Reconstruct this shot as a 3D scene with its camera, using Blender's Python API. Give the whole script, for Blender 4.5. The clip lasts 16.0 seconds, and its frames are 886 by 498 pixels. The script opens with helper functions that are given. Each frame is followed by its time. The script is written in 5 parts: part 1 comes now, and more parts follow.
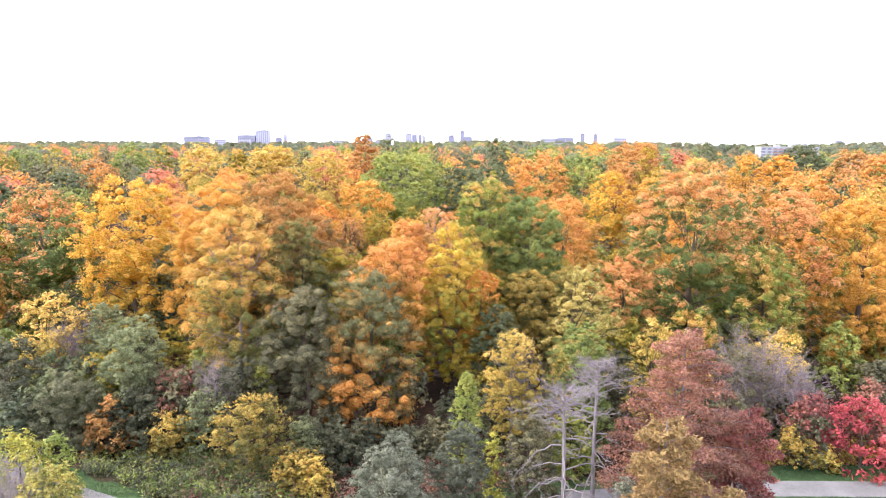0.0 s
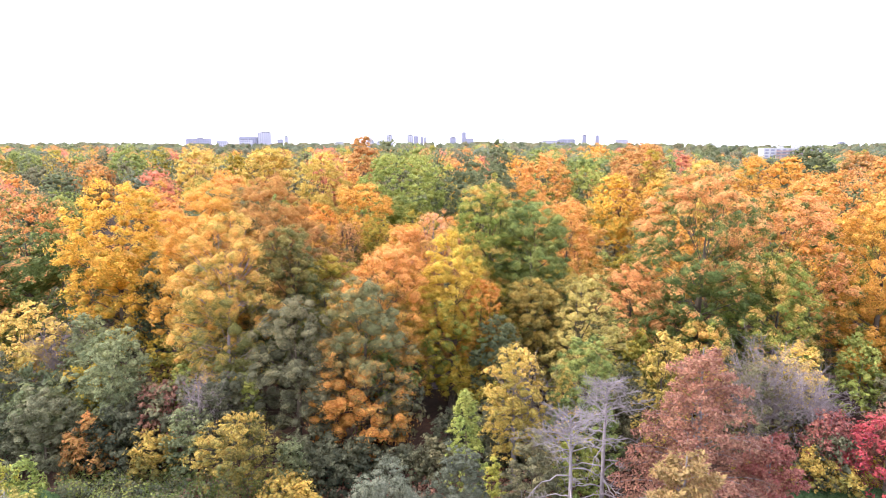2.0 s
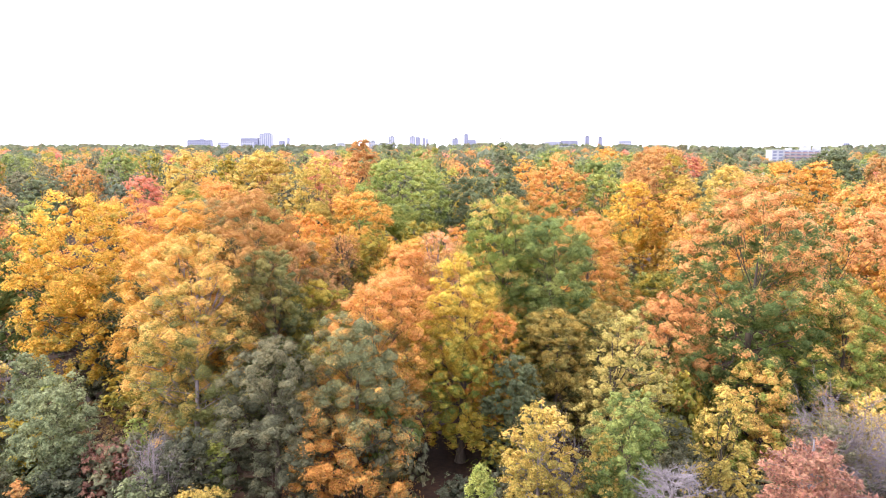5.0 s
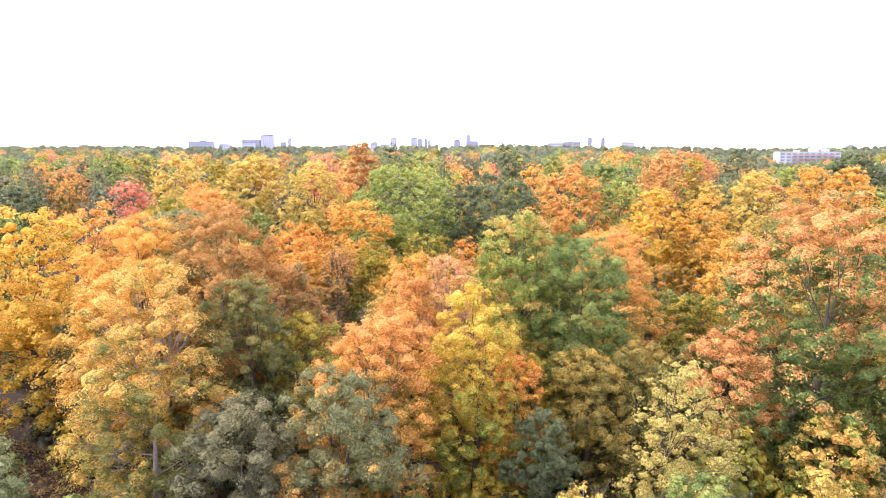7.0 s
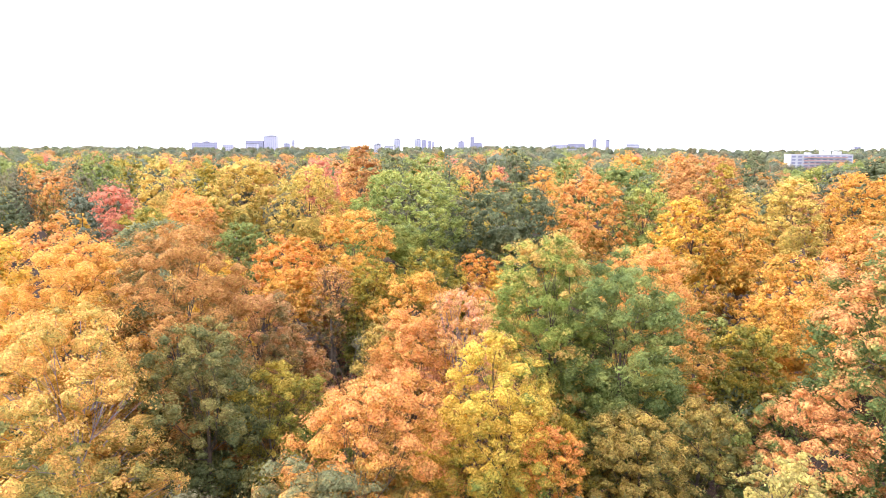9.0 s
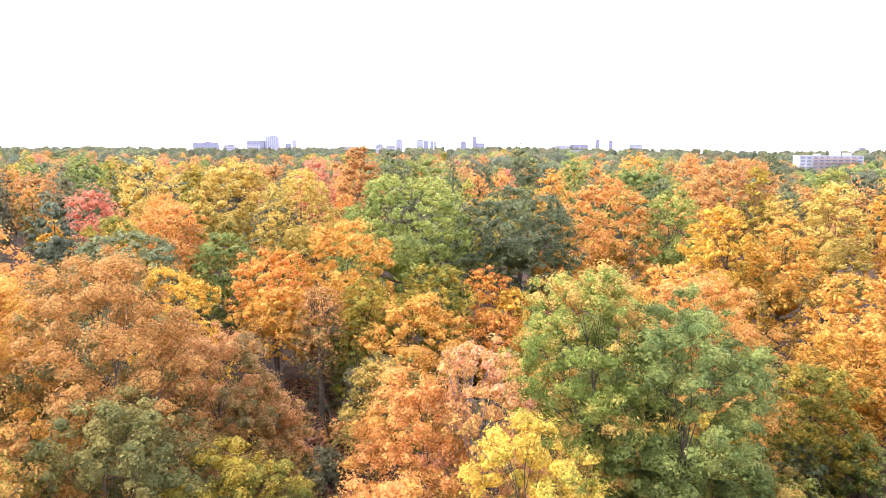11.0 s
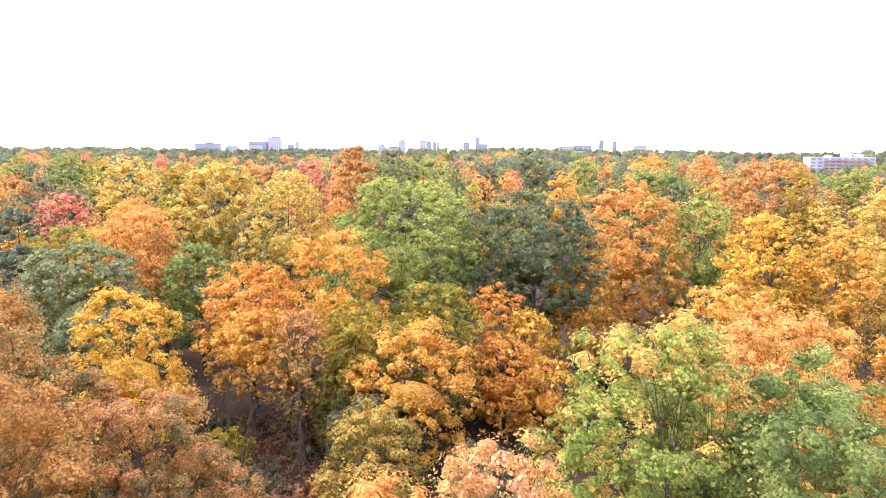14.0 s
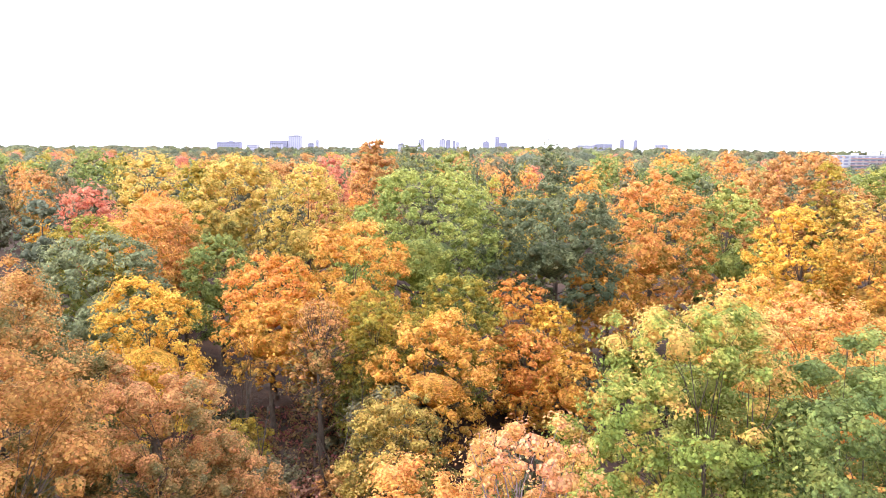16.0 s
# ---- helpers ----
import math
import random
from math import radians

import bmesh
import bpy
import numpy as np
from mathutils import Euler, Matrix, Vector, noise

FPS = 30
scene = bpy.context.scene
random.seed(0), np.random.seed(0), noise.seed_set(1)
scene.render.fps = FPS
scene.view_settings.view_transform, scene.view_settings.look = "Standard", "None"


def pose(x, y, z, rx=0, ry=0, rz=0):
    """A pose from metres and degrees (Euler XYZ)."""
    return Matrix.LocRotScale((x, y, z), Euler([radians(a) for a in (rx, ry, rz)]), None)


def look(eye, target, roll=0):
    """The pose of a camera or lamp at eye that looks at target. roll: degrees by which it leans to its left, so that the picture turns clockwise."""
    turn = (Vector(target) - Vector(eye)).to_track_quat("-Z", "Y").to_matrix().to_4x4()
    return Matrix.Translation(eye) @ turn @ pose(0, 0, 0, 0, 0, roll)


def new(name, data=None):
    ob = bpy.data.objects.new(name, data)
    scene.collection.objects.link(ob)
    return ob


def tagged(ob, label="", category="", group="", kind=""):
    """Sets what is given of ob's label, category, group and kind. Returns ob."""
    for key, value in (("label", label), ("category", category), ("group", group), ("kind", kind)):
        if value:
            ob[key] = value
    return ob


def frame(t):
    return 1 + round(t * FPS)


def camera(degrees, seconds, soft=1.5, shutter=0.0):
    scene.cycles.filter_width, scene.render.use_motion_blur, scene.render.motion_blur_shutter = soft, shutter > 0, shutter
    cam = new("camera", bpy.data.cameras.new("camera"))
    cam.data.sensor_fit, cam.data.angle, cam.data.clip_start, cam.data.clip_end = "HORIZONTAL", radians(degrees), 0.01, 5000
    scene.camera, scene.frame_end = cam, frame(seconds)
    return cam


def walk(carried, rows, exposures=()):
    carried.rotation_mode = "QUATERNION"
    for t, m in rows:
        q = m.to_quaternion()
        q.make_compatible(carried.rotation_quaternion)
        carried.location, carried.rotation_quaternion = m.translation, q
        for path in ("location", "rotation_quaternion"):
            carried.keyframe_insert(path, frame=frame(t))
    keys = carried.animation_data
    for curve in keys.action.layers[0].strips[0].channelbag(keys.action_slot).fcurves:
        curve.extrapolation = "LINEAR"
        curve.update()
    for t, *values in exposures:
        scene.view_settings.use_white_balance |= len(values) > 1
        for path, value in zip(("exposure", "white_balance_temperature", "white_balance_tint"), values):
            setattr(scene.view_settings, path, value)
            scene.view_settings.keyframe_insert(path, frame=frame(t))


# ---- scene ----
cam = camera(66.0, 16.0, soft=0.7)
METRES, EYE, TILT, LEAN, TURN = 58.0, 27.0, -9.2, 0.0, 0.0
ROWS = [
    (0.0, 0.0, 0.0, 0.0, -0.0, 0.0, 0.0),
    (0.5, 0.002, 0.012, 0.0022, 0.02, 0.02, 0.0),
    (1.0, 0.0037, 0.0252, 0.0048, 0.05, 0.05, 0.01),
    (1.5, 0.0052, 0.0398, 0.0079, 0.08, 0.08, 0.0),
    (2.0, 0.0057, 0.0568, 0.0107, 0.14, 0.11, 0.01),
    (2.5, 0.0055, 0.0776, 0.0142, 0.19, 0.14, 0.01),
    (3.0, 0.0047, 0.1019, 0.0192, 0.23, 0.16, -0.0),
    (3.5, 0.0032, 0.1297, 0.025, 0.24, 0.19, -0.03),
    (4.0, 0.002, 0.1604, 0.0318, 0.26, 0.2, -0.02),
    (6.5, -0.0097, 0.3521, 0.0734, 0.41, 0.27, -0.02),
    (7.0, -0.0123, 0.3966, 0.0821, 0.46, 0.32, -0.03),
    (7.5, -0.0142, 0.4418, 0.0913, 0.54, 0.34, -0.04),
    (8.0, -0.0165, 0.488, 0.1003, 0.6, 0.35, -0.07),
    (8.5, -0.0188, 0.5349, 0.1089, 0.68, 0.39, -0.13),
    (9.0, -0.0215, 0.582, 0.1175, 0.75, 0.42, -0.19),
    (11.5, -0.0319, 0.8107, 0.1569, 0.95, 0.49, -0.28),
    (12.0, -0.0333, 0.8518, 0.1635, 1.0, 0.51, -0.3),
    (12.5, -0.0339, 0.8876, 0.1688, 1.06, 0.5, -0.32),
    (13.0, -0.0343, 0.9193, 0.1729, 1.08, 0.51, -0.33),
    (13.5, -0.034, 0.9461, 0.1762, 1.08, 0.56, -0.37),
    (14.0, -0.0341, 0.9604, 0.1761, 1.14, 0.55, -0.37),
    (14.5, -0.035, 0.9652, 0.1728, 1.58, 0.52, -0.45),
    (15.0, -0.0359, 0.9686, 0.1694, 2.1, 0.49, -0.55),
    (15.5, -0.0367, 0.9727, 0.1661, 2.53, 0.47, -0.62),
    (16.0, -0.0381, 0.9773, 0.1632, 2.73, 0.45, -0.63),
]
walk(cam, [(t, pose(0, 0, EYE, TILT, LEAN, TURN) @ pose(METRES * x, METRES * y, METRES * z, 90 + pitch, roll, yaw)) for t, x, y, z, yaw, pitch, roll in ROWS])

# ---------------------------------------------------------------- light
EXPOSURE = 1.46
SUN_ELEVATION, SUN_AZIMUTH = 34.0, -84.0  # degrees; azimuth clockwise from +y, so the sun stands to the west of the line of flight

world = bpy.data.worlds.new("sky")
scene.world = world
world.use_nodes = True
wn = world.node_tree
wn.nodes.clear()
sky = wn.nodes.new("ShaderNodeTexSky")
sky.sky_type = "NISHITA"
sky.sun_disc = False
sky.sun_elevation = radians(SUN_ELEVATION)
sky.sun_rotation = radians(SUN_AZIMUTH)
sky.air_density, sky.dust_density, sky.ozone_density = 1.0, 1.2, 1.0
milky = wn.nodes.new("ShaderNodeHueSaturation")  # thin high cloud takes most of the blue away
milky.inputs["Saturation"].default_value = 0.7
wback = wn.nodes.new("ShaderNodeBackground")
wback.inputs["Strength"].default_value = 0.15
wout = wn.nodes.new("ShaderNodeOutputWorld")
wn.links.new(sky.outputs[0], milky.inputs["Color"])
veil = wn.nodes.new("ShaderNodeMix")  # bright even haze all round
veil.data_type = "RGBA"
veil.inputs[0].default_value = 0.62
veil.inputs[7].default_value = (12.4, 12.8, 15.6, 1)
wn.links.new(milky.outputs[0], veil.inputs[6])
wn.links.new(veil.outputs[2], wback.inputs["Color"])
wn.links.new(wback.outputs[0], wout.inputs["Surface"])

sun_data = bpy.data.lights.new("sun", "SUN")
sun_data.energy = 2.05
sun_data.angle = radians(1.2)
sun_data.color = (1.0, 0.94, 0.86)
sun = new("sun", sun_data)
_e, _a = radians(SUN_ELEVATION), radians(SUN_AZIMUTH)
sun.matrix_world = look((500 * math.cos(_e) * math.sin(_a), 500 * math.cos(_e) * math.cos(_a), 500 * math.sin(_e)), (0, 0, 0))
scene.view_settings.exposure = EXPOSURE

# ---------------------------------------------------------------- materials
def node_material(name):
    m = bpy.data.materials.new(name)
    m.use_nodes = True
    m.node_tree.nodes.clear()
    return m, m.node_tree.nodes, m.node_tree.links


def maths(N, L, op, a, b, c=None):
    n = N.new("ShaderNodeMath")
    n.operation = op
    for i, v in enumerate((a, b) if c is None else (a, b, c)):
        if isinstance(v, (int, float)):
            n.inputs[i].default_value = v
        else:
            L.new(v, n.inputs[i])
    return n.outputs[0]


def ramp(N, L, fac, stops):
    r = N.new("ShaderNodeValToRGB")
    while len(r.color_ramp.elements) < len(stops):
        r.color_ramp.elements.new(0.5)
    for e, (p, c) in zip(r.color_ramp.elements, stops):
        e.position, e.color = p, (*c, 1)
    L.new(fac, r.inputs[0])
    return r.outputs[0]


def noise_tex(N, L, vec, scale, detail=3.0, rough=0.55):
    n = N.new("ShaderNodeTexNoise")
    n.inputs["Scale"].default_value = scale
    n.inputs["Detail"].default_value = detail
    n.inputs["Roughness"].default_value = rough
    L.new(vec, n.inputs["Vector"])
    return n.outputs[0]


def foliage(name, cell, low, mid, high, rise=0.5, through_light=0.42, spread=1.0, sharp=0.38, jitter=0.39, inner=False):
    """Autumn leaves, about one cell across, that turn from low to high colour in patches, first on the outer and upper boughs."""
    m, N, L = node_material(("inner_leaves_" if inner else "leaves_") + name)
    co = N.new("ShaderNodeTexCoord")
    info = N.new("ShaderNodeObjectInfo")
    geo = N.new("ShaderNodeNewGeometry")
    shift = N.new("ShaderNodeVectorMath")
    shift.operation = "MULTIPLY_ADD"
    L.new(info.outputs["Random"], shift.inputs[0])
    shift.inputs[1].default_value = (37.0, 53.0, 71.0)
    L.new(co.outputs["Object"], shift.inputs[2])
    v = shift.outputs[0]
    vor = N.new("ShaderNodeTexVoronoi")  # single leaves within a spray
    vor.inputs["Scale"].default_value = 1.0 / cell
    L.new(co.outputs["Object"], vor.inputs["Vector"])
    leaf = N.new("ShaderNodeSeparateColor")
    L.new(vor.outputs["Color"], leaf.inputs[0])
    big = noise_tex(N, L, v, 0.16, 2.0)
    small = noise_tex(N, L, v, 0.9, 1.5)
    sep = N.new("ShaderNodeSeparateXYZ")
    L.new(co.outputs["Generated"], sep.inputs[0])
    f = maths(N, L, "MULTIPLY_ADD", big, 1.5 * spread, 0.5 - 0.75 * spread)
    f = maths(N, L, "ADD", f, maths(N, L, "MULTIPLY_ADD", small, 1.5 * spread, -0.75 * spread))
    f = maths(N, L, "ADD", f, maths(N, L, "MULTIPLY_ADD", sep.outputs[2], rise, -0.5 * rise))
    f = maths(N, L, "ADD", f, maths(N, L, "MULTIPLY_ADD", leaf.outputs[0], 0.22, -0.11))
    f = maths(N, L, "ADD", f, maths(N, L, "MULTIPLY_ADD", info.outputs["Random"], 0.24, -0.12))
    col = ramp(N, L, f, [(0.5 - sharp, low), (0.5, mid), (0.5 + sharp, high)])
    hsv = N.new("ShaderNodeHueSaturation")
    L.new(col, hsv.inputs["Color"])
    hsv.inputs["Saturation"].default_value = 0.98
    L.new(maths(N, L, "MULTIPLY_ADD", leaf.outputs[1], 2 * jitter, 1 - jitter), hsv.inputs["Value"])
    L.new(maths(N, L, "MULTIPLY_ADD", leaf.outputs[2], 0.03, 0.4855), hsv.inputs["Hue"])
    tilt = N.new("ShaderNodeVectorMath")  # every leaf hangs at its own angle
    tilt.operation = "MULTIPLY_ADD"
    L.new(vor.outputs["Color"], tilt.inputs[0])
    tilt.inputs[1].default_value = (0.7, 0.7, 0.7)
    off = N.new("ShaderNodeVectorMath")
    off.operation = "ADD"
    L.new(geo.outputs["Normal"], off.inputs[0])
    off.inputs[1].default_value = (-0.35, -0.35, -0.35)
    L.new(off.outputs[0], tilt.inputs[2])
    nrm = N.new("ShaderNodeVectorMath")
    nrm.operation = "NORMALIZE"
    L.new(tilt.outputs[0], nrm.inputs[0])
    dif = N.new("ShaderNodeBsdfPrincipled")
    dif.inputs["Roughness"].default_value = 0.62
    dif.inputs["Specular IOR Level"].default_value = 0.08
    tra = N.new("ShaderNodeBsdfTranslucent")
    mix = N.new("ShaderNodeMixShader")
    mix.inputs[0].default_value = through_light
    gap = N.new("ShaderNodeBsdfTransparent")
    cut = N.new("ShaderNodeMixShader")
    out = N.new("ShaderNodeOutputMaterial")
    L.new(nrm.outputs[0], dif.inputs["Normal"])
    L.new(hsv.outputs[0], dif.inputs["Base Color"])
    L.new(hsv.outputs[0], tra.inputs["Color"])
    L.new(dif.outputs[0], mix.inputs[1])
    L.new(tra.outputs[0], mix.inputs[2])
    if inner:  # deep in the crown the leaves close up
        L.new(mix.outputs[0], out.inputs["Surface"])
        return m
    edge = maths(N, L, "MULTIPLY_ADD", leaf.outputs[2], 0.34, 0.46 if cell < 0.25 else 0.52 if cell < 0.3 else 0.6)
    L.new(maths(N, L, "LESS_THAN", vor.outputs["Distance"], edge), cut.inputs[0])
    L.new(gap.outputs[0], cut.inputs[1])
    L.new(mix.outputs[0], cut.inputs[2])
    L.new(cut.outputs[0], out.inputs["Surface"])
    return m


def surface(name, stops, scale, scale2, rough=0.9, bump=0.3, bump_scale=None, stretch=(1, 1, 1), world_space=False, metal=0.0):
    """A rough surface whose colour varies at two scales, with fine relief."""
    m, N, L = node_material(name)
    co = N.new("ShaderNodeTexCoord")
    mp = N.new("ShaderNodeMapping")
    mp.inputs["Scale"].default_value = stretch
    if world_space:
        g = N.new("ShaderNodeNewGeometry")
        L.new(g.outputs["Position"], mp.inputs["Vector"])
    else:
        L.new(co.outputs["Object"], mp.inputs["Vector"])
    v = mp.outputs[0]
    a, b = noise_tex(N, L, v, scale, 4.0), noise_tex(N, L, v, scale2, 4.0, 0.7)
    f = maths(N, L, "ADD", maths(N, L, "MULTIPLY", a, 0.55), maths(N, L, "MULTIPLY", b, 0.45))
    f = maths(N, L, "MULTIPLY_ADD", f, 2.2, -0.6)
    p = N.new("ShaderNodeBsdfPrincipled")
    L.new(ramp(N, L, f, stops), p.inputs["Base Color"])
    p.inputs["Roughness"].default_value = rough
    p.inputs["Metallic"].default_value = metal
    p.inputs["Specular IOR Level"].default_value = 0.25
    bm = N.new("ShaderNodeBump")
    bm.inputs["Strength"].default_value = bump
    bm.inputs["Distance"].default_value = 0.05
    L.new(noise_tex(N, L, v, bump_scale or scale2 * 2, 4.0), bm.inputs["Height"])
    L.new(bm.outputs[0], p.inputs["Normal"])
    out = N.new("ShaderNodeOutputMaterial")
    L.new(p.outputs[0], out.inputs["Surface"])
    return m


AUTUMN = {}  # low, mid and high colour, then how much the colour rises towards the top
AUTUMN["gold"] = ((0.36, 0.27, 0.05), (0.67, 0.355, 0.045), (0.73, 0.43, 0.07), 0.3, 0.42, 1.2)
AUTUMN["lime_gold"] = ((0.26, 0.225, 0.06), (0.50, 0.35, 0.075), (0.64, 0.42, 0.10), 0.5, 0.42, 1.2)
AUTUMN["amber"] = ((0.34, 0.21, 0.045), (0.63, 0.315, 0.05), (0.68, 0.335, 0.075), 0.4, 0.42, 1.2)
AUTUMN["orange"] = ((0.42, 0.25, 0.05), (0.68, 0.30, 0.05), (0.70, 0.295, 0.075), 0.5, 0.42, 1.2)
AUTUMN["peach"] = ((0.30, 0.22, 0.055), (0.62, 0.30, 0.065), (0.67, 0.30, 0.09), 0.6, 0.42, 1.3)
AUTUMN["maple_mix"] = ((0.13, 0.165, 0.05), (0.21, 0.22, 0.06), (0.65, 0.295, 0.105), 0.7, 0.42, 1.6, 0.22)
AUTUMN["green_gold"] = ((0.20, 0.24, 0.05), (0.33, 0.325, 0.07), (0.63, 0.365, 0.10), 0.0, 0.42, 1.6, 0.32)
AUTUMN["olive"] = ((0.12, 0.135, 0.035), (0.23, 0.21, 0.04), (0.46, 0.31, 0.045), 0.5)
AUTUMN["olive_orange"] = ((0.19, 0.165, 0.05), (0.43, 0.25, 0.06), (0.66, 0.29, 0.075), 0.9, 0.42, 1.3)
AUTUMN["green"] = ((0.125, 0.16, 0.048), (0.21, 0.245, 0.068), (0.32, 0.32, 0.085), 0.4, 0.42, 1.3)
AUTUMN["leaf_green"] = ((0.165, 0.20, 0.05), (0.255, 0.285, 0.068), (0.38, 0.37, 0.09), 0.4, 0.42, 1.2)
AUTUMN["dark_green"] = ((0.085, 0.105, 0.052), (0.14, 0.155, 0.075), (0.21, 0.215, 0.10), 0.3)
AUTUMN["blue_green"] = ((0.13, 0.15, 0.075), (0.20, 0.215, 0.105), (0.28, 0.28, 0.13), 0.3)
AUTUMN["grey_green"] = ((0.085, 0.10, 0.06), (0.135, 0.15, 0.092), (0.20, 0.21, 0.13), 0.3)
AUTUMN["dusky"] = ((0.09, 0.088, 0.053), (0.145, 0.135, 0.078), (0.225, 0.19, 0.098), 0.4, 0.42, 1.2)
# dull green, lowered further so the colour holds shade of the woodland edge
AUTUMN["turned_low"] = ((0.62, 0.27, 0.065), (0.34, 0.225, 0.075), (0.19, 0.185, 0.085), 1.2, 0.42, 1.2, 0.25)
AUTUMN["shrub_green"] = ((0.05, 0.055, 0.034), (0.10, 0.10, 0.06), (0.165, 0.155, 0.09), 0.4, 0.42, 1.2)
AUTUMN["olive_gold"] = ((0.125, 0.12, 0.04), (0.26, 0.195, 0.05), (0.46, 0.30, 0.07), 0.5, 0.42, 1.3)
AUTUMN["birch_yellow"] = ((0.32, 0.24, 0.06), (0.55, 0.37, 0.085), (0.68, 0.46, 0.13), 0.4, 0.42, 1.2)
AUTUMN["cream_gold"] = ((0.19, 0.185, 0.06), (0.48, 0.325, 0.075), (0.72, 0.38, 0.10), 0.5, 0.42, 1.35, 0.32)
AUTUMN["bronze"] = ((0.14, 0.135, 0.05), (0.29, 0.19, 0.06), (0.52, 0.25, 0.085), 0.7, 0.42, 1.35, 0.32)
AUTUMN["lime"] = ((0.16, 0.185, 0.05), (0.28, 0.28, 0.06), (0.44, 0.38, 0.075), 0.4)
AUTUMN["pale_yellow"] = ((0.17, 0.165, 0.05), (0.31, 0.26, 0.07), (0.46, 0.37, 0.095), 0.4)
AUTUMN["red"] = ((0.42, 0.14, 0.085), (0.58, 0.19, 0.11), (0.62, 0.24, 0.14), 0.3)
AUTUMN["crimson"] = ((0.24, 0.04, 0.05), (0.44, 0.07, 0.085), (0.54, 0.12, 0.12), 0.3)
AUTUMN["rust"] = ((0.25, 0.14, 0.05), (0.46, 0.22, 0.07), (0.58, 0.28, 0.09), 0.5)
AUTUMN["russet"] = ((0.19, 0.09, 0.068), (0.30, 0.14, 0.10), (0.39, 0.185, 0.12), 0.3)
AUTUMN["wine"] = ((0.16, 0.055, 0.055), (0.28, 0.09, 0.08), (0.36, 0.135, 0.105), 0.3)
AUTUMN["pink_peach"] = ((0.46, 0.28, 0.08), (0.64, 0.33, 0.11), (0.64, 0.30, 0.17), 0.7)
AUTUMN["gold_brown"] = ((0.17, 0.105, 0.05), (0.28, 0.175, 0.075), (0.36, 0.23, 0.095), 0.3)
AUTUMN["rust_rose"] = ((0.17, 0.14, 0.055), (0.33, 0.19, 0.065), (0.52, 0.235, 0.085), 0.7, 0.42, 1.4, 0.34)
AUTUMN["pale_gold"] = ((0.22, 0.19, 0.06), (0.38, 0.30, 0.085), (0.52, 0.385, 0.115), 0.4, 0.42, 1.2)
AUTUMN["sage"] = ((0.10, 0.105, 0.072), (0.155, 0.16, 0.11), (0.215, 0.215, 0.15), 0.3)
AUTUMN["shrub_olive"] = ((0.10, 0.098, 0.056), (0.17, 0.162, 0.092), (0.25, 0.23, 0.125), 0.4, 0.42, 1.2)
AUTUMN["olive_crown"] = ((0.11, 0.12, 0.045), (0.22, 0.17, 0.058), (0.45, 0.215, 0.062), 1.1, 0.42, 1.4, 0.34)
AUTUMN["yellow_green"] = ((0.20, 0.235, 0.05), (0.52, 0.38, 0.06), (0.67, 0.43, 0.07), 0.4, 0.42, 1.4, 0.32)
AUTUMN["dark_olive"] = ((0.095, 0.105, 0.04), (0.165, 0.16, 0.055), (0.29, 0.225, 0.068), 0.5, 0.42, 1.3)
GRADES = {}


def leaves(kind, spray, inner=False):
    """The leaf material of a colour for sprays of that size: leaves are finer on small sprays."""
    cell = 0.085 if spray < 0.16 else 0.11 if spray < 0.20 else 0.15 if spray < 0.29 else 0.21 if spray < 0.40 else 0.28 if spray < 0.52 else 0.36 if spray < 0.9 else 0.5
    if (kind, cell, inner) not in GRADES:
        GRADES[kind, cell, inner] = foliage("%s_%d" % (kind, round(cell * 100)), cell, *AUTUMN[kind], inner=inner)
    return GRADES[kind, cell, inner]


BARK = surface("bark", [(0.2, (0.045, 0.032, 0.024)), (0.55, (0.10, 0.075, 0.055)), (0.9, (0.17, 0.135, 0.105))], 0.6, 5.0, 0.95, 0.6, 12.0, (1, 1, 0.25))
PALE_BARK = surface("pale_bark", [(0.15, (0.12, 0.095, 0.10)), (0.5, (0.21, 0.175, 0.18)), (0.9, (0.30, 0.255, 0.26))], 0.7, 4.0, 0.9, 0.5, 10.0, (1, 1, 0.3))
GREY_TWIG = surface("grey_twig", [(0.2, (0.16, 0.12, 0.12)), (0.6, (0.27, 0.215, 0.215)), (0.9, (0.36, 0.30, 0.29))], 0.8, 4.0, 0.95, 0.3)
# brown fallen leaves, with the shade of the canopy put into the colour
SHADED_LITTER = surface("shaded_leaf_litter", [(0.1, (0.018, 0.011, 0.008)), (0.45, (0.042, 0.023, 0.015)), (0.75, (0.075, 0.038, 0.022)), (1.0, (0.15, 0.075, 0.03))], 0.12, 2.6, 0.95, 0.8, 9.0, world_space=True)
GRASS = surface("grass", [(0.1, (0.026, 0.05, 0.018)), (0.5, (0.045, 0.08, 0.026)), (0.95, (0.075, 0.105, 0.036))], 0.35, 4.0, 0.9, 0.7, 30.0, world_space=True)
GRAVEL = surface("gravel", [(0.1, (0.11, 0.10, 0.097)), (0.5, (0.15, 0.14, 0.136)), (0.95, (0.195, 0.18, 0.178))], 0.5, 6.0, 0.95, 0.4, 40.0, world_space=True)
# distance haze is mixed into both concretes as a lilac tint
HAZY_PALE_CONCRETE = surface("hazy_pale_concrete", [(0.1, (0.36, 0.35, 0.41)), (0.6, (0.41, 0.40, 0.46)), (0.95, (0.46, 0.45, 0.50))], 0.05, 0.6, 0.85, 0.1)
HAZY_GREY_CONCRETE = surface("hazy_grey_concrete", [(0.1, (0.24, 0.235, 0.31)), (0.6, (0.29, 0.28, 0.36)), (0.95, (0.33, 0.32, 0.40))], 0.05, 0.6, 0.85, 0.1)
